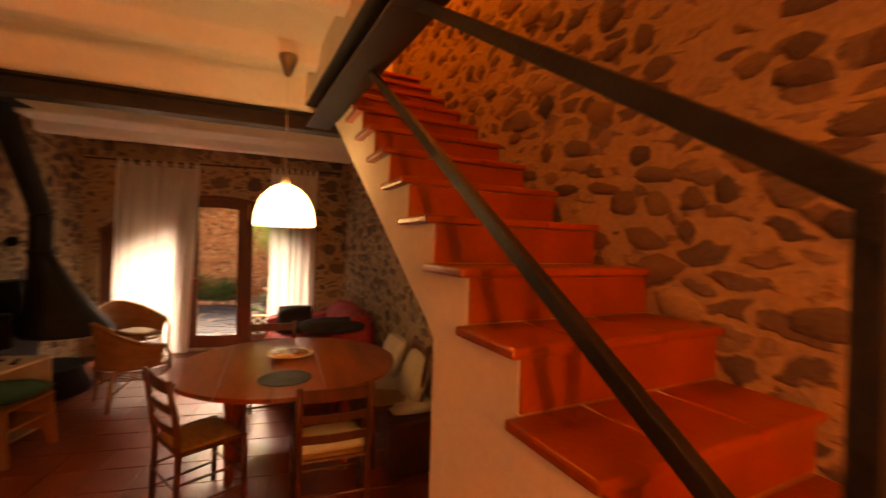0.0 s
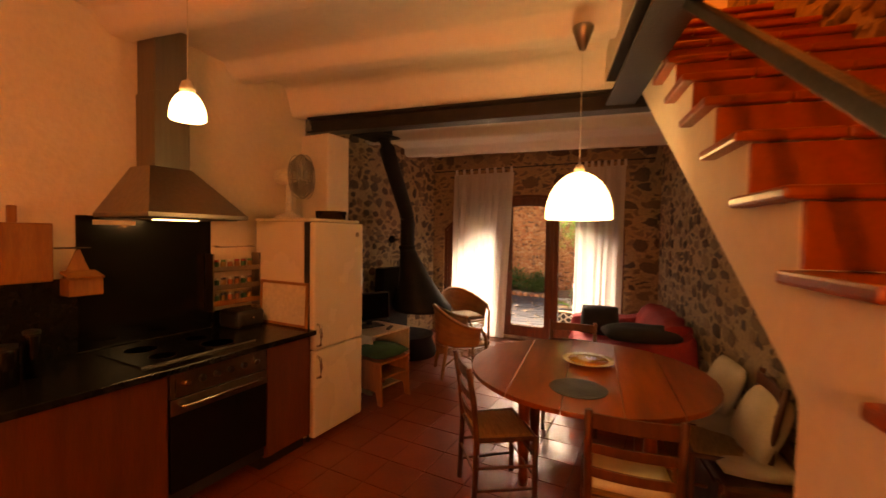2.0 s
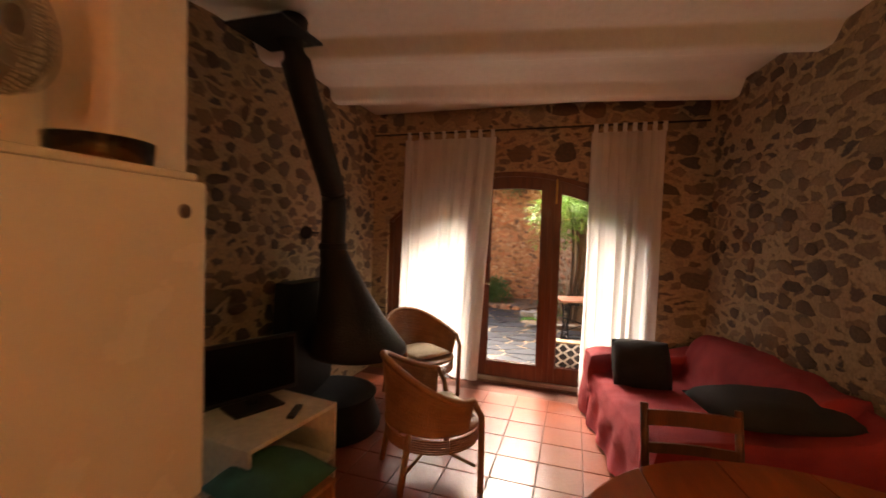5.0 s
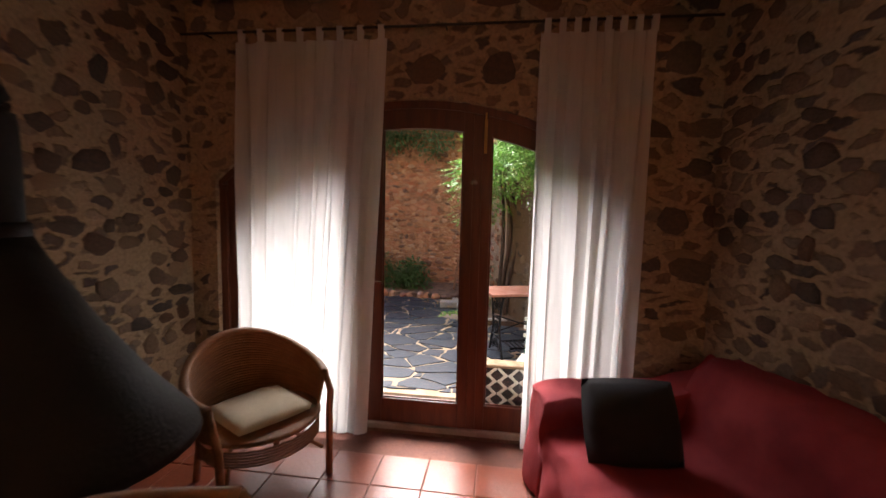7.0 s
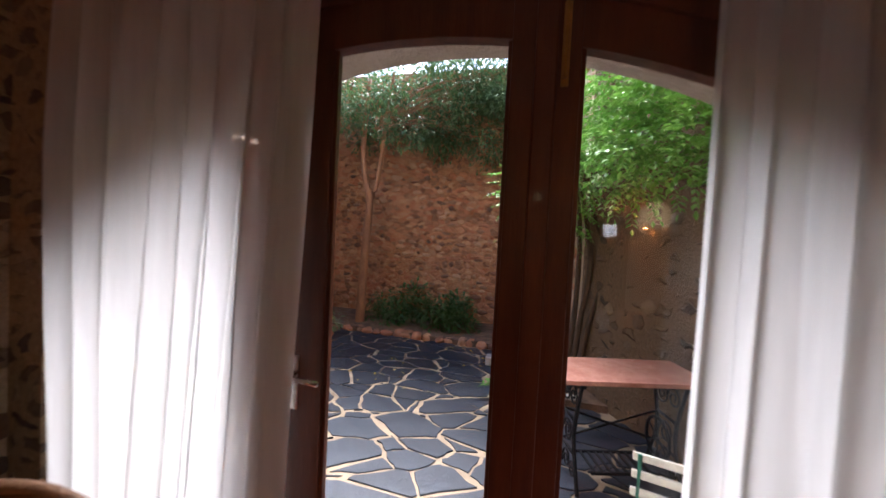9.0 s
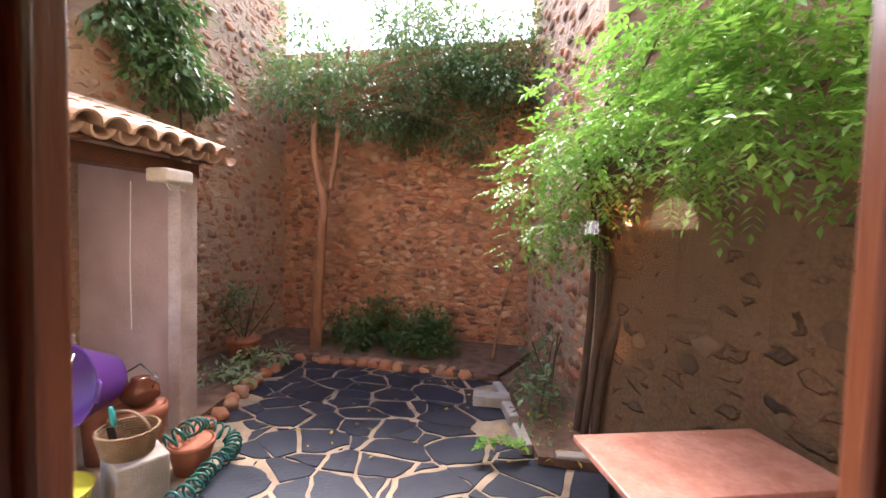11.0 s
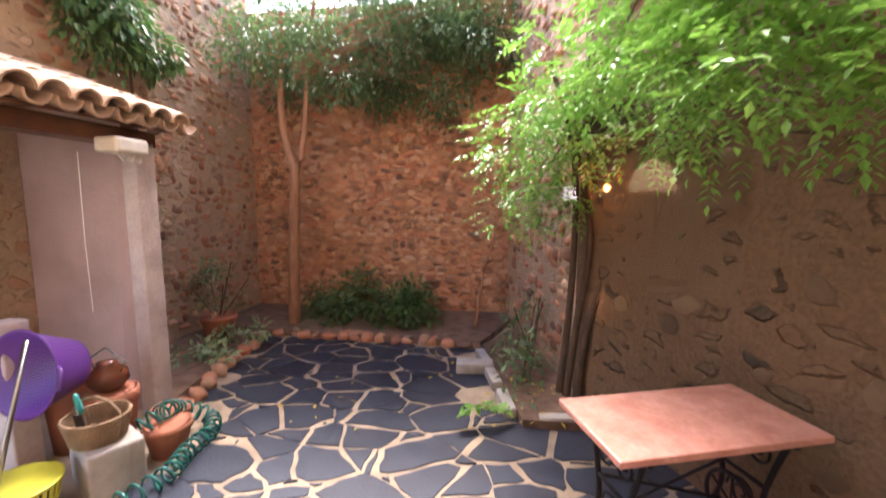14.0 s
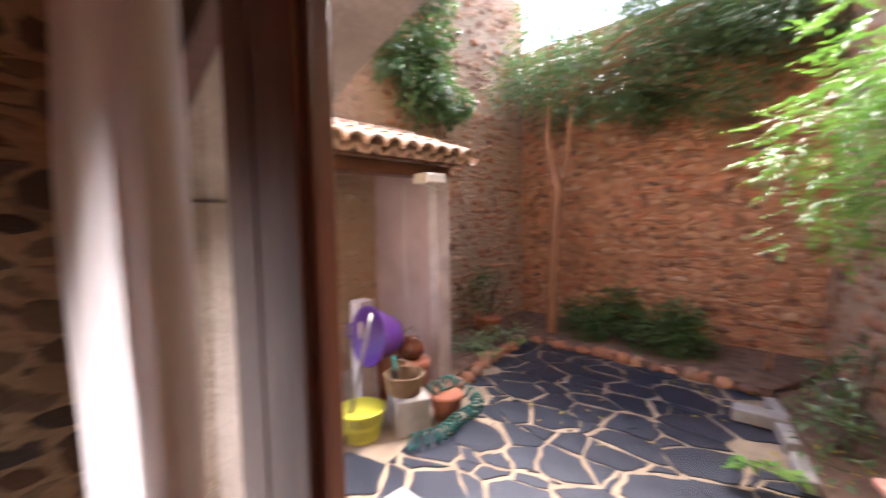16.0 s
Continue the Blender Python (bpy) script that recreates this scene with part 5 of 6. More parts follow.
drain = thing("drain_cover", "round slotted cream drain cover in the paving", "drain cover", -3.11, 8.84, G + 0.004)
part("plate", box(-0.17, 0.17, -0.15, 0.15, 0, 0.008, 0.003), CONC, drain)
for i in range(18):
    a = 2 * math.pi * i / 18
    part("slot", moved(box(0.055, 0.11, -0.009, 0.009, 0.008, 0.0095, 0), pose(0, 0, 0, 0, 0, math.degrees(a))), BLACKP, drain)

# beds, kerbs and border stones
structure("bed_back", prism([(-5.2, 12.05), (-1.85, 11.95), (-1.4, 13.2), (-5.2, 13.2)], 0.0, G + 0.07, "z"), EARTH, "earth bed along the back wall", "bed")
structure("bed_west", prism([(-5.2, 10.3), (-4.12, 10.3), (-4.47, 12.05), (-5.2, 12.05)], 0.0, G + 0.06, "z"), EARTH, "earth bed along the side wall", "bed")
structure("bed_east", prism([(-1.47, 10.42), (-0.8, 10.42), (-1.05, 10.95), (-1.45, 12.6), (-1.83, 11.9)], 0.0, G + 0.06, "z"), EARTH, "earth bed by the vine", "bed")


def rock(sx, sy, sz, seed):
    bm = bmesh.new()
    bmesh.ops.create_icosphere(bm, subdivisions=2, radius=1)
    for v in bm.verts:
        k_ = 1 + 0.28 * noise.noise(v.co * 1.4 + Vector((seed, 0, seed * 2)))
        v.co = Vector((v.co.x * sx * k_, v.co.y * sy * k_, v.co.z * sz * k_))
    me = bpy.data.meshes.new("border_stone")
    bm.to_mesh(me)
    bm.free()
    me.materials.append(STONE_YARD)
    me.polygons.foreach_set("use_smooth", [True] * len(me.polygons))
    return me


rocks = [rock(0.1, 0.08, 0.07, s) for s in range(6)]
line = [(-4.06, 10.4), (-4.42, 11.95), (-4.3, 12.05), (-1.95, 11.98)]
for (ax, ay), (bx, by) in ((line[0], line[1]), (line[2], line[3])):
    n = int(math.hypot(bx - ax, by - ay) / 0.15)
    for i in range(n):
        t = (i + 0.5) / n
        o = obj("border_stone", rng.choice(rocks), None)
        tagged(o, "rounded reddish stone edging the planting bed", "stone", "bed edging stones")
        o.matrix_world = pose(ax + (bx - ax) * t + rng.uniform(-0.03, 0.03), ay + (by - ay) * t + rng.uniform(-0.03, 0.03), G + 0.025, rng.uniform(-15, 15), 0, rng.uniform(0, 360)) @ Matrix.Diagonal((*[rng.uniform(0.7, 1.15) for _ in range(3)], 1))
for (ax, ay), (bx, by) in (((-1.53, 10.47), (-1.86, 11.8)), ((-1.50, 10.46), (-0.86, 10.50))):
    n = max(int(math.hypot(bx - ax, by - ay) / 0.36), 1)
    for i in range(n):
        t = (i + 0.5) / n
        kb = obj("kerb_stone", box(-0.17, 0.17, -0.045, 0.045, -0.05, 0.08, 0.012), CONC)
        tagged(kb, "grey concrete kerb stone edging the bed", "kerb", "bed kerb stones", "")
        kb.matrix_world = pose(ax + (bx - ax) * t, ay + (by - ay) * t, G, rng.uniform(-2, 2), rng.uniform(-2, 2), math.degrees(math.atan2(by - ay, bx - ax)) + rng.uniform(-3, 3))
kb = tagged(obj("loose_block", box(-0.17, 0.17, -0.08, 0.08, 0, 0.1, 0.012), CONC), "loose grey concrete block on the paving", "block")
kb.matrix_world = pose(-1.87, 11.32, G + 0.006, 0, 0, 4)

# sewing-machine table with a red marble top
mt = thing("marble_table", "red marble table top on an old cast-iron treadle base", "table", -0.847, 9.405, G, 18.6)
part("top", box(-0.47, 0.44, -0.24, 0.23, 0.665, 0.695, 0.006), MARBLE, mt, "polished red marble slab")


def scroll(cx, cz, r0, r1, a0, a1, n=18):
    return [(0, cx + (r0 + (r1 - r0) * i / n) * math.cos(radians(a0 + (a1 - a0) * i / n)), cz + (r0 + (r1 - r0) * i / n) * math.sin(radians(a0 + (a1 - a0) * i / n))) for i in range(n + 1)]


for x in (-0.33, 0.30):
    segs = [tube(smooth_line([(0, -0.21, 0.0), (0, -0.16, 0.12), (0, -0.10, 0.3), (0, -0.13, 0.48), (0, -0.19, 0.66)]), 0.013, 6), tube(smooth_line([(0, 0.21, 0.0), (0, 0.16, 0.12), (0, 0.10, 0.3), (0, 0.13, 0.48), (0, 0.19, 0.66)]), 0.013, 6),
            tube([(0, -0.22, 0.65), (0, 0.22, 0.65)], 0.013, 6), tube([(0, -0.12, 0.2), (0, 0.12, 0.2)], 0.01, 6), tube([(0, -0.11, 0.4), (0, 0.11, 0.4)], 0.01, 6)]
    for cy, cz, r, s in ((-0.06, 0.54, 0.07, 1), (0.06, 0.54, 0.07, -1), (0, 0.3, 0.075, 1), (-0.1, 0.1, 0.05, 1), (0.1, 0.1, 0.05, -1), (0, 0.12, 0.06, 1)):
        segs.append(tube(scroll(cy, cz, r, 0.012, 0, 620 * s, 26), 0.007, 5))
    part("iron_side", moved(join(*segs), pose(x, 0, 0)), IRON, mt, "ornate cast-iron side", True)
part("cross_brace", join(tube([(-0.33, 0.1, 0.2), (0.30, 0.1, 0.4)], 0.008), tube([(-0.33, 0.1, 0.4), (0.30, 0.1, 0.2)], 0.008)), IRON, mt)
part("name_bar", join(box(-0.30, 0.27, 0.19, 0.2, 0.56, 0.575), box(-0.30, 0.27, 0.19, 0.2, 0.62, 0.635), *[box(-0.24 + 0.07 * i, -0.215 + 0.07 * i, 0.19, 0.2, 0.575, 0.62, 0.002) for i in range(8)]), IRON, mt)
part("treadle", join(*[box(-0.2 + 0.05 * i, -0.185 + 0.05 * i, -0.12, 0.12, 0.09, 0.1, 0.002) for i in range(8)], box(-0.22, 0.2, -0.135, -0.12, 0.085, 0.105), box(-0.22, 0.2, 0.12, 0.135, 0.085, 0.105)), IRON, mt, "slotted treadle plate")
part("flywheel", moved(join(tube([(0.13 * math.cos(a), 0.13 * math.sin(a), 0) for a in [2 * math.pi * i / 28 for i in range(29)]], 0.011, 6), *[tube([(0, 0, 0), (0.13 * math.cos(a), 0.13 * math.sin(a), 0)], 0.006, 5) for a in [math.pi * i / 3 for i in range(6)]]), pose(0.25, 0.0, 0.26, 0, 90, 0)), IRON, mt, "spoked flywheel", True)

# folding chair and woven basket near the door
fc = thing("folding_chair", "folding garden chair with white slats and green frame", "chair", -0.80, 8.17, 0.062, 165)
fc.matrix_world = fc.matrix_world @ Matrix.Diagonal((1, 1, 0.82, 1))
GREENF = mat("green_frame", (0.03, 0.16, 0.10), None, 0.4)
for x in (-0.19, 0.19):
    part("frame_tube", tube([(x, -0.2, 0), (x, 0.2, 0.44)], 0.009), GREENF, fc)
    part("frame_tube", tube([(x * 0.9, 0.22, 0), (x * 0.9, -0.18, 0.44), (x * 0.9, -0.24, 0.8)], 0.009), GREENF, fc)
for i in range(7):
    part("slat", box(-0.2, 0.2, -0.16 + 0.055 * i, -0.12 + 0.055 * i, 0.44, 0.452, 0.003), PLASTICW, fc)
for z in (0.6, 0.68, 0.76):
    part("slat", box(-0.2, 0.2, -0.225 - (z - 0.6) * 0.2, -0.213 - (z - 0.6) * 0.2, z, z + 0.04, 0.003), PLASTICW, fc)
bk = thing("zigzag_chest", "low chest woven in a black and white zigzag", "chest", -0.90, 7.925, 0.062, 0)
part("core", box(-0.33, 0.30, -0.05, 0.05, 0.0, 0.42, 0.006), BLACKP, bk)
part("rim", box(-0.335, 0.31, -0.06, 0.06, 0.42, 0.445, 0.008), BASKET, bk)
for i in range(8):
    for j in range(9):
        tilt = 45 if (i + j) % 2 else -45
        part("strip", moved(box(-0.045, 0.045, -0.003, 0.003, -0.010, 0.010, 0.002), pose(-0.29 + 0.078 * i, -0.053, 0.03 + 0.045 * j, 0, tilt, 0)), PLASTICW, bk)

# things by the lean-to
blk = tagged(obj("concrete_block", moved(box(-0.36, 0.0, 0.0, 0.26, 0.078, 0.36, 0.015), pose(-3.72, 9.31, 0, 0, 0, -28)), CONC), "square concrete block carrying baskets and pots", "block")


def basket(x, y, z, r, h, m, name, label, handle=True):
    b = thing(name, label, "basket", x, y, z)
    bands = [tube([((r * (0.8 + 0.2 * f)) * math.cos(a) + 0.003 * math.sin(a * 24 + 3 * i), (r * (0.8 + 0.2 * f)) * math.sin(a), 0.012 + h * f) for a in [2 * math.pi * k / 40 for k in range(41)]], 0.010, 5) for i, f in enumerate([q / 9 for q in range(10)])]
    part("weave", join(lathe([(0, 0.004), (r * 0.8, 0.004), (r * 0.98, h), (r * 0.96, h), (r * 0.78, 0.012), (0, 0.012)], 28), *bands), m, b, smooth=True)
    if handle:
        part("handle", tube([(r * math.cos(a), 0, h + 0.75 * r * math.sin(a)) for a in [math.pi * k / 12 for k in range(13)]], 0.009, 6), m, b, smooth=True)
    return b


basket(-3.83, 9.48, 0.36, 0.15, 0.13, BASKET, "wicker_basket", "brown wicker basket with a hoop handle on the block")
tro = thing("trowel", "garden trowel with a teal handle in the basket", "trowel", -3.89, 9.45, 0.40, 0)
part("grip", moved(lathe([(0.012, 0), (0.016, 0.03), (0.014, 0.1), (0.008, 0.12)], 12), pose(0, 0, 0.12, 6, -8, 0)), TEAL, tro, "teal plastic grip", True)
part("blade", moved(box(-0.03, 0.03, -0.003, 0.003, 0.0, 0.12, 0.002), pose(0, 0, 0, 6, -8, 0)), STEEL, tro)


def pot(x, y, z, r, h, label):
    p = thing("flower_pot", label, "flower pot", x, y, z, group="clay pots")
    part("body", lathe([(0, 0.0), (r * 0.68, 0.0), (r * 0.93, h * 0.8), (r * 0.93, h), (r * 0.85, h), (r * 0.62, 0.02), (0, 0.02)], 24), POT, p, smooth=True)
    part("rim", lathe([(r * 0.94, h * 0.8), (r, h * 0.82), (r, h * 0.99), (r * 0.94, h)], 24), POT, p, smooth=True)
    return p


pot(-4.03, 9.74, G, 0.15, 0.42, "tall terracotta pot beside the block")
pot(-3.70, 9.80, G, 0.14, 0.2, "terracotta pot with green hose over it")
pot(-3.90, 10.06, G, 0.13, 0.16, "low terracotta bowl by the post")
pot(-4.35, 9.75, G, 0.14, 0.55, "stacked terracotta pots inside the lean-to")
pot(-4.78, 11.72, G + 0.05, 0.19, 0.26, "weathered grey-brown pot with a shrub")
jug = thing("clay_jug", "dark glazed round clay jug behind the basket", "jug", -4.03, 9.74, 0.51)
part("body", lathe([(0, 0), (0.06, 0), (0.11, 0.06), (0.10, 0.12), (0.05, 0.16), (0.055, 0.18)], 22), mat("glazed_clay", (0.16, 0.045, 0.02), (0.09, 0.03, 0.015), 0.2), jug, smooth=True)
part("handle", tube([(0.09, 0, 0.12), (0.13, 0, 0.19), (0.0, 0, 0.27), (-0.13, 0, 0.19), (-0.09, 0, 0.12)], 0.006, 6), STEEL, jug, smooth=True)
hs_ = thing("garden_hose", "coiled dark green spiral hose lying on the paving", "hose")
path = [(x + 0.08, y + 0.12, z) for x, y, z in smooth_line([(-3.62, 9.15, G + 0.06), (-3.55, 9.4, G + 0.06), (-3.6, 9.62, G + 0.06), (-3.62, 9.85, G + 0.06), (-3.75, 10.0, G + 0.07), (-3.85, 9.85, G + 0.2), (-3.80, 9.66, G + 0.27), (-3.88, 9.5, G + 0.2)], 40)]
coil = []
for i, p in enumerate(path):
    a = i * 0.62
    d = (Vector(path[min(i + 1, len(path) - 1)]) - Vector(path[max(i - 1, 0)])).normalized()
    e1 = d.cross(Vector((0, 0, 1))).normalized()
    coil.append(Vector(p) + 0.052 * (e1 * math.cos(a) + d.cross(e1) * math.sin(a)))
part("coil", tube(coil, 0.0085, 6), HOSE, hs_, smooth=True)
tubp = thing("purple_tub", "large purple rubber tub tipped against the pillar", "tub")
tubp.matrix_world = pose(-4.13, 9.5, 0.74, 0, 0, -92) @ pose(0, 0, 0, 0, 82, 0) @ Matrix.Diagonal((0.95, 0.95, 0.8, 1))
part("shell", lathe([(0, -0.14), (0.15, -0.14), (0.24, 0.16), (0.255, 0.17), (0.235, 0.165), (0.145, -0.125), (0, -0.125)], 30), PURPLE, tubp, smooth=True)
for s in (-1, 1):
    part("handle", tube([(-0.06, s * 0.24, 0.16), (-0.05, s * 0.29, 0.19), (0.05, s * 0.29, 0.19), (0.06, s * 0.24, 0.16)], 0.012), PURPLE, tubp, smooth=True)
lad = thing("leaning_pole", "grey metal pole leaning in the lean-to", "pole")
part("rod", tube([(-3.93, 9.0, G), (-3.98, 9.3, 0.98)], 0.012, 8), INOX, lad, smooth=True)
yb = thing("laundry_basket", "yellow slotted plastic basket with blue cloth inside", "basket", -3.95, 9.16, G)
yb.matrix_world = yb.matrix_world @ Matrix.Diagonal((0.84, 0.84, 0.84, 1))
strips = []
for i in range(30):
    a = 2 * math.pi * i / 30
    strips.append(moved(box(-0.004, 0.004, -0.011, 0.011, 0.0, 0.24, 0), Matrix.Rotation(a, 4, "Z") @ Matrix.Translation((0.155, 0, 0.01)) @ Matrix.Rotation(radians(11), 4, "Y")))
part("slotted_wall", join(*strips, lathe([(0, 0), (0.155, 0), (0.16, 0.03), (0.15, 0.03), (0, 0.01)], 30), lathe([(0.182, 0.12), (0.188, 0.15), (0.18, 0.15), (0.176, 0.12)], 30)), YELLOW, yb)
part("rim", lathe([(0.195, 0.23), (0.215, 0.245), (0.215, 0.26), (0.195, 0.255)], 30), YELLOW, yb, smooth=True)
part("cloth", moved(pillow(0.26, 0.26, 0.16, 8, 0, 4.4), pose(0, 0, 0.05)), mat("blue_cloth", (0.05, 0.08, 0.2), (0.02, 0.03, 0.08), 0.9), yb, smooth=True)


# ---- plants ----
def leaf_cloud(points, size, seed, droop=0.3, compound=False):
    """Leaves, each a folded blade of its own, at the points given with their outward directions."""
    r = random.Random(seed)
    vs, fs = [], []
    for p, d in points:
        n = 7 if compound else 1
        axis = (d + Vector((r.uniform(-0.7, 0.7), r.uniform(-0.7, 0.7), r.uniform(-0.6, 0.4) - droop))).normalized()
        for k in range(n):
            if compound:
                f = (k // 2 + 0.6) / 3.6
                side = 0 if k == 6 else (1 if k % 2 else -1)
                lat = axis.cross(Vector((0, 0, 1))).normalized()
                o = p + axis * size * 2.6 * f
                t = (axis * (0.7 if side else 1.0) + lat * side * 0.9).normalized()
                L = size * r.uniform(0.9, 1.2)
            else:
                o, t, L = p, axis, size * r.uniform(0.7, 1.35)
            t = (t + Vector((0, 0, -0.25 * r.random()))).normalized()
            s = t.cross(Vector((r.uniform(-0.4, 0.4), r.uniform(-0.4, 0.4), 1))).normalized()
            nn = s.cross(t)
            w = L * 0.24
            b = len(vs)
            vs += [o, o + t * L * 0.45 + s * w + nn * w * 0.35, o + t * L, o + t * L * 0.45 - s * w + nn * w * 0.35, o + t * L * 0.5]
            fs += [(b, b + 4, b + 1), (b + 1, b + 4, b + 2), (b, b + 3, b + 4), (b + 3, b + 2, b + 4)]
    me = bpy.data.meshes.new("foliage")
    me.from_pydata([tuple(v) for v in vs], [], fs)
    return me


def cloud(name, points, size, seed, m, parent=None, droop=0.3, compound=False):
    me = leaf_cloud(points, size, seed, droop, compound)
    me.materials.append(m)
    o = new(name, me)
    o.parent = parent
    return tagged(o, kind="stuff")


def clumps(centres, per, spread, seed):
    """Points in uneven clumps, each with an outward direction."""
    r = random.Random(seed)
    out = []
    for c, s in centres:
        c = Vector(c)
        for _ in range(int(per * s * s)):
            d = Vector((r.gauss(0, 1), r.gauss(0, 1), r.gauss(0, 0.7))).normalized()
            out.append((c + d * spread * s * r.random() ** 0.45, d))
    return out


tree = thing("courtyard_tree", "slender forked tree with orange-brown bark and small leaves", "tree", -4.20, 12.32, G)
part("trunk", tube(smooth_line([(0, 0, 0), (0.02, 0, 0.7), (0.06, 0, 1.5), (0.08, 0, 1.95), (0.0, 0.02, 2.2), (-0.07, 0.02, 2.7), (-0.06, 0.1, 3.8)], 5), 0.075, 10, 0.035), BARK, tree, smooth=True)
part("limb", tube(smooth_line([(0.08, 0, 1.9), (0.20, 0.02, 2.3), (0.26, 0.05, 3.0), (0.35, 0.1, 3.9)], 5), 0.045, 8, 0.02), BARK, tree, smooth=True)
part("limb", tube(smooth_line([(0.24, 0.05, 3.2), (0.8, 0.1, 3.6), (1.5, 0.2, 3.8)], 5), 0.025, 7, 0.01), BARK, tree, smooth=True)
r = random.Random(5)
cents = [((r.uniform(-0.5, 1.5), r.uniform(-0.35, 0.7), r.uniform(2.95, 4.2)), r.uniform(0.6, 1.15)) for _ in range(34)] + [((r.uniform(1.4, 2.7), r.uniform(0.0, 0.75), r.uniform(2.7, 3.95)), r.uniform(0.5, 1.05)) for _ in range(24)] + [((r.uniform(-0.2, 2.9), r.uniform(0.5, 1.1), r.uniform(3.7, 4.7)), r.uniform(0.5, 1.0)) for _ in range(26)]
cloud("crown", clumps(cents, 290, 0.36, 2), 0.07, 3, LEAF_M, tree)
for i, (c, s) in enumerate(cents[::5]):
    part("twig", tube(smooth_line([(0.1, 0.05, 3.0), tuple(Vector(c) * 0.5 + Vector((0.1, 0.02, 1.7))), c], 4), 0.012, 5, 0.004), BARK, tree)
ivy = thing("ivy", "dark ivy hanging over the side wall above the lean-to", "ivy", -5.15, 11.0, 2.6)
r = random.Random(8)
cents = [((0.08 + r.uniform(0, 0.2), r.uniform(-0.75, 0.45), r.uniform(0.25, 2.2)), r.uniform(0.6, 1.0)) for _ in range(26)]
cloud("leaves", clumps(cents, 190, 0.28, 4), 0.09, 5, LEAF_D, ivy, 0.7)
part("stem", tube(smooth_line([(0.03, 0.2, -0.3), (0.06, 0.1, 0.8), (0.05, -0.2, 2.2)], 4), 0.014, 6), VINE, ivy)
ivy2 = thing("climber", "thin green climber beside the lean-to post", "climber", -4.75, 10.75, 0.1)
r = random.Random(9)
cents = [((-0.2 + r.uniform(-0.12, 0.12), r.uniform(-0.3, 0.3), 0.3 + r.uniform(0.3, 2.2)), r.uniform(0.3, 0.6)) for _ in range(22)]
cloud("leaves", clumps(cents, 80, 0.22, 6), 0.05, 7, LEAF_D, ivy2)
part("stem", tube(smooth_line([(-0.1, 0, 0), (-0.2, 0.1, 1.0), (-0.25, 0, 2.4)], 4), 0.01, 6), VINE, ivy2)
bush = thing("low_bush", "dense dark green bush against the back wall", "bush", -3.12, 12.62, G + 0.06)
cents = [((r.uniform(-0.6, 0.7), r.uniform(-0.3, 0.3), r.uniform(0.05, 0.42) * (1 - 0.35 * abs(0.0))), r.uniform(0.6, 1.0)) for _ in range(16)]
cloud("leaves", clumps(cents, 260, 0.27, 8), 0.08, 9, LEAF_D, bush, 0.0)
part("stem", tube([(0, 0, -0.05), (0.05, 0, 0.3)], 0.02, 6), VINE, bush)
bush2 = thing("low_bush", "small dark shrub at the foot of the tree", "bush", -4.0, 12.7, G + 0.06)
cloud("leaves", clumps([((r.uniform(-0.25, 0.25), r.uniform(-0.2, 0.2), r.uniform(0.05, 0.3)), 0.7) for _ in range(7)], 150, 0.2, 10), 0.06, 11, LEAF_D, bush2, 0.0)
part("stem", tube([(0, 0, -0.05), (0.02, 0, 0.2)], 0.015, 6), VINE, bush2)
shr = thing("potted_shrub", "sparse grey-green shrub growing in a pot", "shrub", -4.78, 11.72, G + 0.29)
cloud("leaves", clumps([((r.uniform(-0.35, 0.3), r.uniform(-0.25, 0.25), r.uniform(0.15, 0.65)), 0.6) for _ in range(13)], 60, 0.2, 12), 0.06, 13, LEAF_M, shr, 0.0)
for i in range(6):
    part("stem", tube([(0, 0, -0.05), (r.uniform(-0.3, 0.3), r.uniform(-0.2, 0.2), r.uniform(0.3, 0.6))], 0.007, 5), VINE, shr)
gc = thing("ground_cover", "variegated trailing plant spilling over the bed edge", "plant", -4.45, 11.0, G + 0.06)
cloud("leaves", clumps([((r.uniform(-0.25, 0.3), r.uniform(-0.4, 0.7), r.uniform(0.02, 0.14)), 0.6) for _ in range(14)], 85, 0.18, 14), 0.075, 15, leaf_mat("pale_leaf", (0.16, 0.26, 0.10), (0.35, 0.42, 0.22)), gc, 0.0)
part("stem", tube([(0, -0.2, 0), (0.1, 0.4, 0.03)], 0.006, 5), VINE, gc)
rb = thing("fern_bed", "mixed ferns and weeds in the bed by the vine", "plant", -1.35, 11.15, G + 0.06)
cloud("leaves", clumps([((r.uniform(-0.25, 0.1), r.uniform(-0.5, 0.9), r.uniform(0.03, 0.55)), r.uniform(0.4, 0.7)) for _ in range(20)], 60, 0.2, 16), 0.07, 17, LEAF_M, rb, 0.0)
for i in range(5):
    part("stem", tube([(r.uniform(-0.15, 0.05), r.uniform(-0.3, 0.6), -0.05), (r.uniform(-0.2, 0.1), r.uniform(-0.4, 0.8), 0.6)], 0.006, 5), VINE, rb)
fern = thing("fern_frond", "bright green fern frond over the kerb", "fern", -1.55, 10.45, G + 0.1)
cloud("frond", [(Vector((-0.35 * t, -0.12 * t, 0.06 * math.sin(3 * t))), Vector((-0.3, s * 0.9, 0.15))) for t in [k / 26 for k in range(27)] for s in (-1, 1)], 0.075, 18, LEAF_B, fern, 0.0)
part("rib", tube([(0, 0, 0), (-0.2, -0.07, 0.05), (-0.36, -0.12, 0.01)], 0.004, 5), LEAF_B, fern)
vine = thing("vine", "bright green wisteria vine leaning over the courtyard wall", "vine", -1.12, 10.85, G)
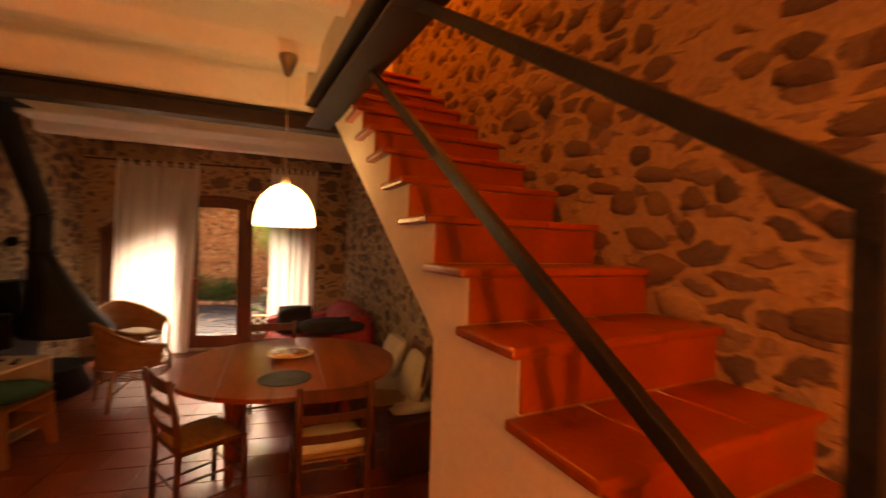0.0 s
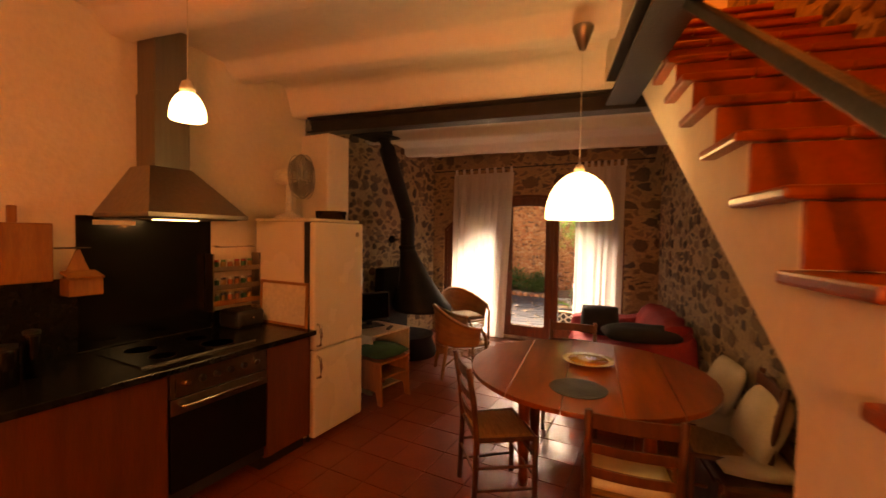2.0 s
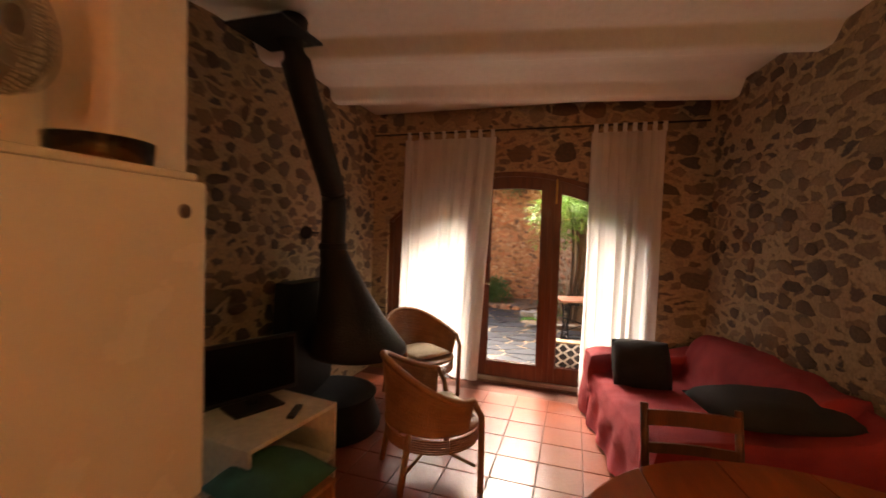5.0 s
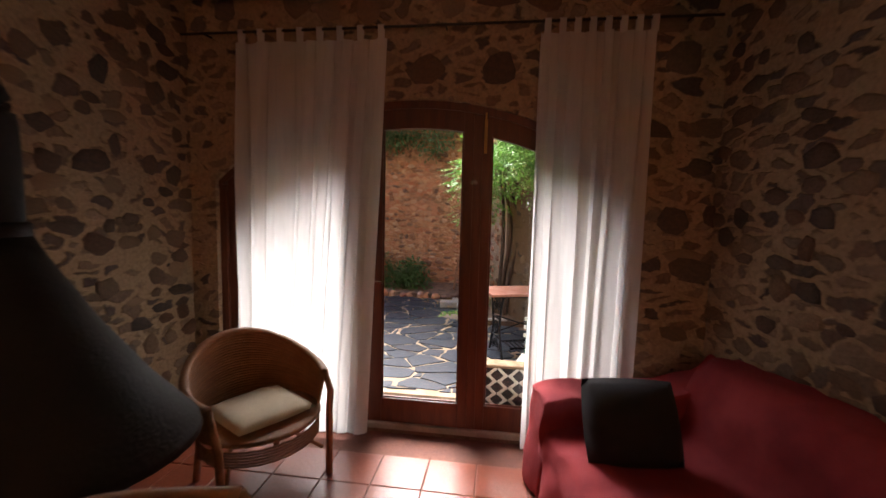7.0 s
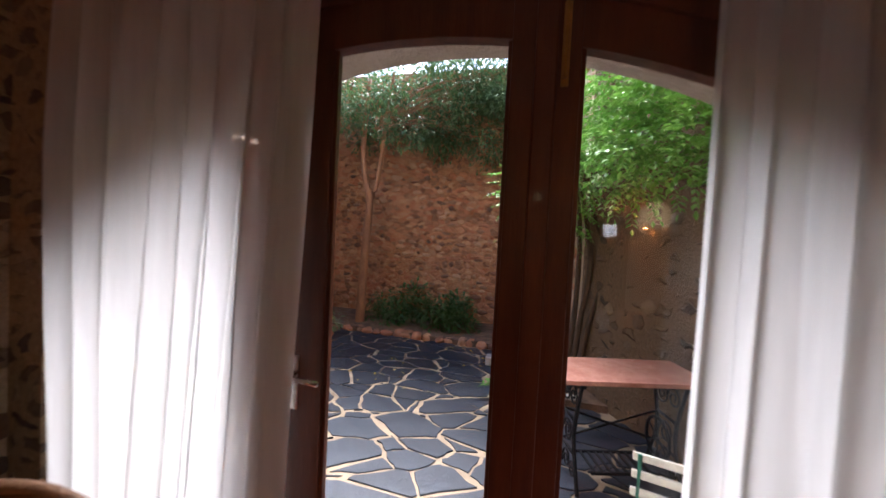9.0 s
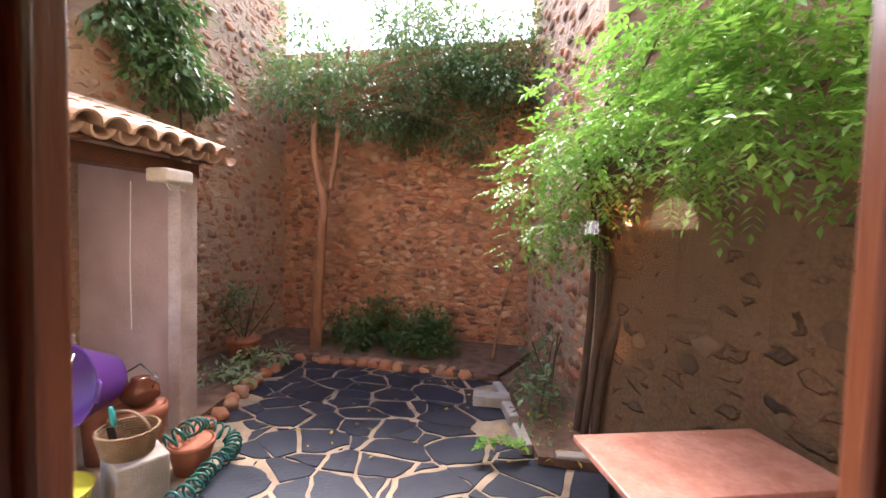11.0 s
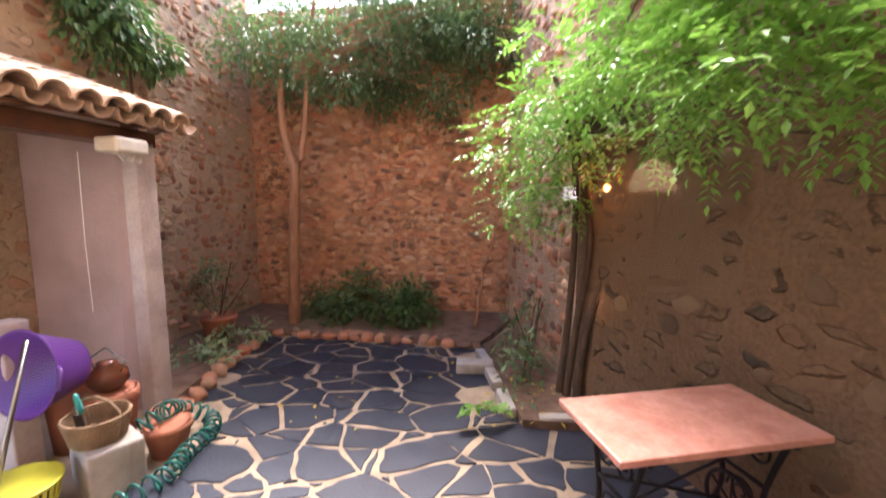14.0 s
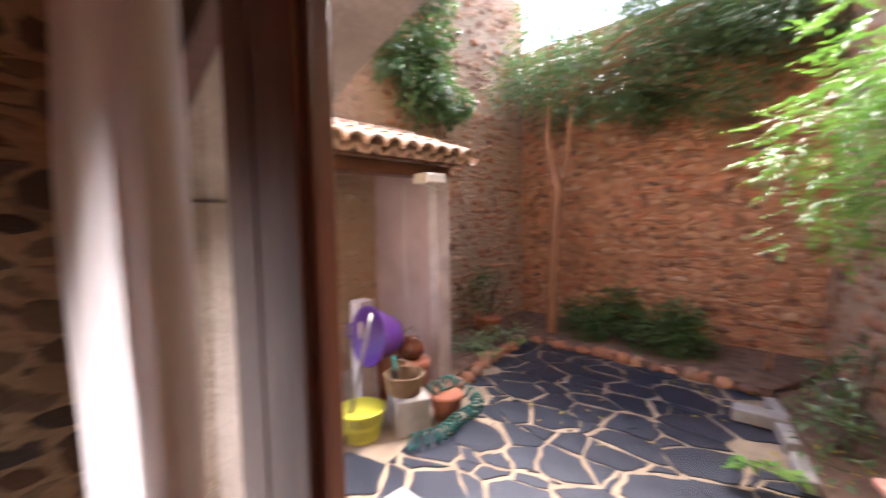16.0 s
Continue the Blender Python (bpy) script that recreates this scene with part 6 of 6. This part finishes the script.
for k, (dx, dy) in enumerate(((0, 0), (0.07, -0.05), (-0.05, 0.06))):
    part("stem", tube(smooth_line([(dx, dy, -0.05), (0.05 + dx, -0.05 + dy, 0.6), (0.12 + dx * 2, -0.1 + dy, 1.3), (0.02 + dx, -0.12 - dy, 1.9), (-0.05 + dx * 3, -0.2, 2.5)], 5), 0.032, 8, 0.016), VINE, vine, smooth=True)
r = random.Random(21)
cents = []
for _ in range(22):
    t = r.random()
    cents.append(((-0.42 + 0.5 * t + r.uniform(-0.15, 0.2), r.uniform(-0.4, 0.2), 1.75 + 0.55 * t + r.uniform(-0.25, 0.25)), r.uniform(0.4, 0.75)))
for _ in range(40):
    t = r.random()
    cents.append(((-0.15 + 1.05 * t + r.uniform(-0.35, 0.15), -0.4 - 1.75 * t + r.uniform(-0.3, 0.3), 2.15 + 0.1 * t + r.uniform(-0.3, 0.5)), r.uniform(0.5, 1.0)))
cloud("crown", clumps(cents, 62, 0.36, 22), 0.05, 23, LEAF_B, vine, 0.35, True)
for i, (c, s) in enumerate(cents[::4]):
    part("shoot", tube(smooth_line([(0, -0.15, 2.0), tuple(Vector(c) * 0.5 + Vector((0.05, -0.1, 1.15))), c], 4), 0.012, 5, 0.004), VINE, vine)
stick = thing("leaning_branch", "bare pale branch leaning in the far corner", "branch", -1.95, 12.5, G + 0.05)
part("branch", tube(smooth_line([(0, 0, 0), (0.08, 0.1, 0.6), (0.28, 0.35, 1.5), (0.2, 0.5, 2.2)], 5), 0.022, 7, 0.01), BARK, stick, smooth=True)
wl = thing("fallen_leaves", "scattered yellow fallen leaves on the paving", "leaves", kind="stuff")
r = random.Random(31)
cloud("leaf_litter", [(Vector((r.uniform(-3.3, -1.3) if i < 45 else r.uniform(-1.75, -1.1), r.uniform(10.2, 12.2), G + 0.014 + (0.06 if i >= 45 else 0))), Vector((r.uniform(-1, 1), r.uniform(-1, 1), 0.35))) for i in range(90)], 0.05, 32, LEAF_Y, wl, 0.0)

# ---- floor tiles and single wall stones ----
def floor_tiles():
    meshes = []
    for i in range(3):
        bm = box(-0.148, 0.148, -0.148, 0.148, -0.012, 0.0, 0.003)
        me = bpy.data.meshes.new("tile")
        bm.to_mesh(me)
        bm.free()
        me.materials.append(FLOORTILE)
        meshes.append(me)
    fl = thing("floor_tiles", "square reddish-brown terracotta floor tiles", "floor", kind="structure")
    q = random.Random(3)
    n = 0
    for i in range(-13, 8):
        for j in range(-5, 26):
            x, y = i * 0.303 + 0.1, j * 0.303 + 0.05
            if not (-3.5 < x < 1.6 and -1.2 < y < 7.62):
                continue
            if x > 1.2 - (y - 2.5) * 0.2:
                continue
            o = part("tile", q.choice(meshes), FLOORTILE, fl)
            o.matrix_basis = pose(x, y, q.uniform(-0.001, 0.0005), 0, 0, q.choice((0, 90, 180)))


def stone_shape(seed, m):
    """One rough wall stone about 1 across, flat at the back, domed in front (towards -y)."""
    q = random.Random(seed)
    n = 9
    a0 = q.uniform(0, 6)
    rad = [q.uniform(0.36, 0.54) for _ in range(n)]
    vs = []
    for k, (s, dep) in enumerate(((1.0, 0.10), (0.93, -0.12), (0.62, -0.26))):
        for i in range(n):
            a = a0 + 2 * math.pi * (i + 0.25 * math.sin(i * 2.3)) / n
            vs.append((s * rad[i] * math.cos(a), dep + q.uniform(-0.05, 0.05), s * rad[i] * math.sin(a)))
    vs.append((0, -0.30 + q.uniform(-0.04, 0.04), 0))
    fs = []
    for k in (0, 1):
        for i in range(n):
            j = (i + 1) % n
            fs.append((k * n + i, k * n + j, (k + 1) * n + j, (k + 1) * n + i))
    for i in range(n):
        fs.append((2 * n + i, 2 * n + (i + 1) % n, 3 * n))
    return vs, fs


SHAPES = [stone_shape(s, None) for s in range(14)]


def wall_stones(parent, to_world, w0, w1, z0, z1, size, gap, m, m2, near, seed, flat=1.5, depth=0.16, skip=None, limit=290):
    """Stones bedded in a wall face; to_world(w, z) gives the pose of a stone there. The nearest are pieces of their own."""
    q = random.Random(seed)
    meshes = []
    for vs, fs in SHAPES:
        me = bpy.data.meshes.new("stone")
        me.from_pydata(vs, [], fs)
        me.materials.append(m)
        me.polygons.foreach_set("use_smooth", [True] * len(me.polygons))
        meshes.append(me)
    spots = []
    z = z0
    while z < z1:
        h = size * q.uniform(0.6, 1.2)
        w = w0 + q.uniform(0, size)
        while w < w1:
            l = size * q.uniform(0.6, 1.0) * flat * q.choice((0.6, 0.8, 1, 1, 1.3))
            hh = h * q.uniform(0.6, 1.05)
            if q.random() > gap and not (skip and skip(w + l / 2, z + h / 2)):
                spots.append((w + l / 2, z + h / 2 + q.uniform(-0.2, 0.2) * size, l * 0.95, hh * 0.95, q.uniform(-14, 14)))
            w += l * q.uniform(0.95, 1.25)
        z += h * 0.88
    spots.sort(key=lambda s: (s[0] - near[0]) ** 2 + (s[1] - near[1]) ** 2)
    allv, allf = [], []
    for i, (w, z, l, h, tilt) in enumerate(spots):
        k = q.randrange(len(SHAPES))
        mtx = to_world(w, z) @ pose(0, 0, 0, 0, tilt, 0) @ Matrix.Diagonal((l, min(l, h) * depth / 0.16 * 0.8, h, 1))
        if i < limit:
            o = part("stone", meshes[k], m, parent)
            o.matrix_basis = mtx
        else:
            b = len(allv)
            allv += [tuple(mtx @ Vector(v)) for v in SHAPES[k][0]]
            allf += [tuple(b + x for x in f) for f in SHAPES[k][1]]
    if allf:
        me = bpy.data.meshes.new("stones")
        me.from_pydata(allv, [], allf)
        me.materials.append(m2)
        me.polygons.foreach_set("use_smooth", [True] * len(me.polygons))
        o = new("stones", me)
        o.parent = parent
        tagged(o, kind="stuff")


floor_tiles()
# east wall face: along the stairs' direction, facing the room
wall_stones(wall_right, lambda w, z: Matrix.Translation(st(w, 0.85, z)) @ Matrix.Rotation(A12 - math.pi / 2, 4, "Z"), -1.2, 5.9, 0.3, 5.0, 0.155, 0.42, STONE_IN, STONE_IN2, (2.0, 1.8), 41, depth=0.075)
wall_stones(wall_left, lambda w, z: Matrix.Translation((-3.4, w, z)) @ Matrix.Rotation(math.pi / 2, 4, "Z"), 4.7, 7.7, 0.2, 2.95, 0.15, 0.30, STONE_IN, STONE_IN2, (6, 1.6), 42, depth=0.075)
wall_stones(wall_door, lambda w, z: Matrix.Translation((w, INN, z)), -3.35, 0.2, 0.1, 2.85, 0.24, 0.62, STONE_IN, STONE_IN2, (-1.7, 2.4), 43, depth=0.05, skip=lambda w, z: X0 - 0.12 < w < X1 + 0.12 and z < arch_z(w) + 0.1, limit=200)
wall_stones(wall_back, lambda w, z: Matrix.Translation((w, 13.18, z)), -5.1, -1.65, 0.2, 4.2, 0.11, 0.32, STONE_YARD, STONE_YARD2, (-3.2, 1.8), 44, flat=1.8, depth=0.19)
wall_stones(wall_yl, lambda w, z: Matrix.Translation((-5.2, w, z)) @ Matrix.Rotation(math.pi / 2, 4, "Z"), 10.35, 13.1, 0.2, 4.9, 0.11, 0.42, STONE_YARD, STONE_YARD2, (11.6, 1.8), 45, flat=1.6, depth=0.16)


def along(p, q):
    p, q = Vector(p), Vector(q)
    d = (q - p).normalized()
    ang = math.atan2(d.y, d.x)
    return lambda w, z: Matrix.Translation((p.x + d.x * w, p.y + d.y * w, z)) @ Matrix.Rotation(ang + math.pi, 4, "Z")


wall_stones(wall_yr, along(RW[0], RW[1]), 0.3, 3.25, 0.2, 5.8, 0.14, 0.86, STONE_DARK, STONE_DARK2, (2.0, 1.4), 46, flat=1.4, depth=0.08)
wall_stones(wall_yr2, along(RW[1], RW[2]), 0.05, 2.45, 0.2, 5.8, 0.13, 0.45, STONE_YARD, STONE_YARD2, (1.0, 2.0), 47, flat=1.6, depth=0.18)
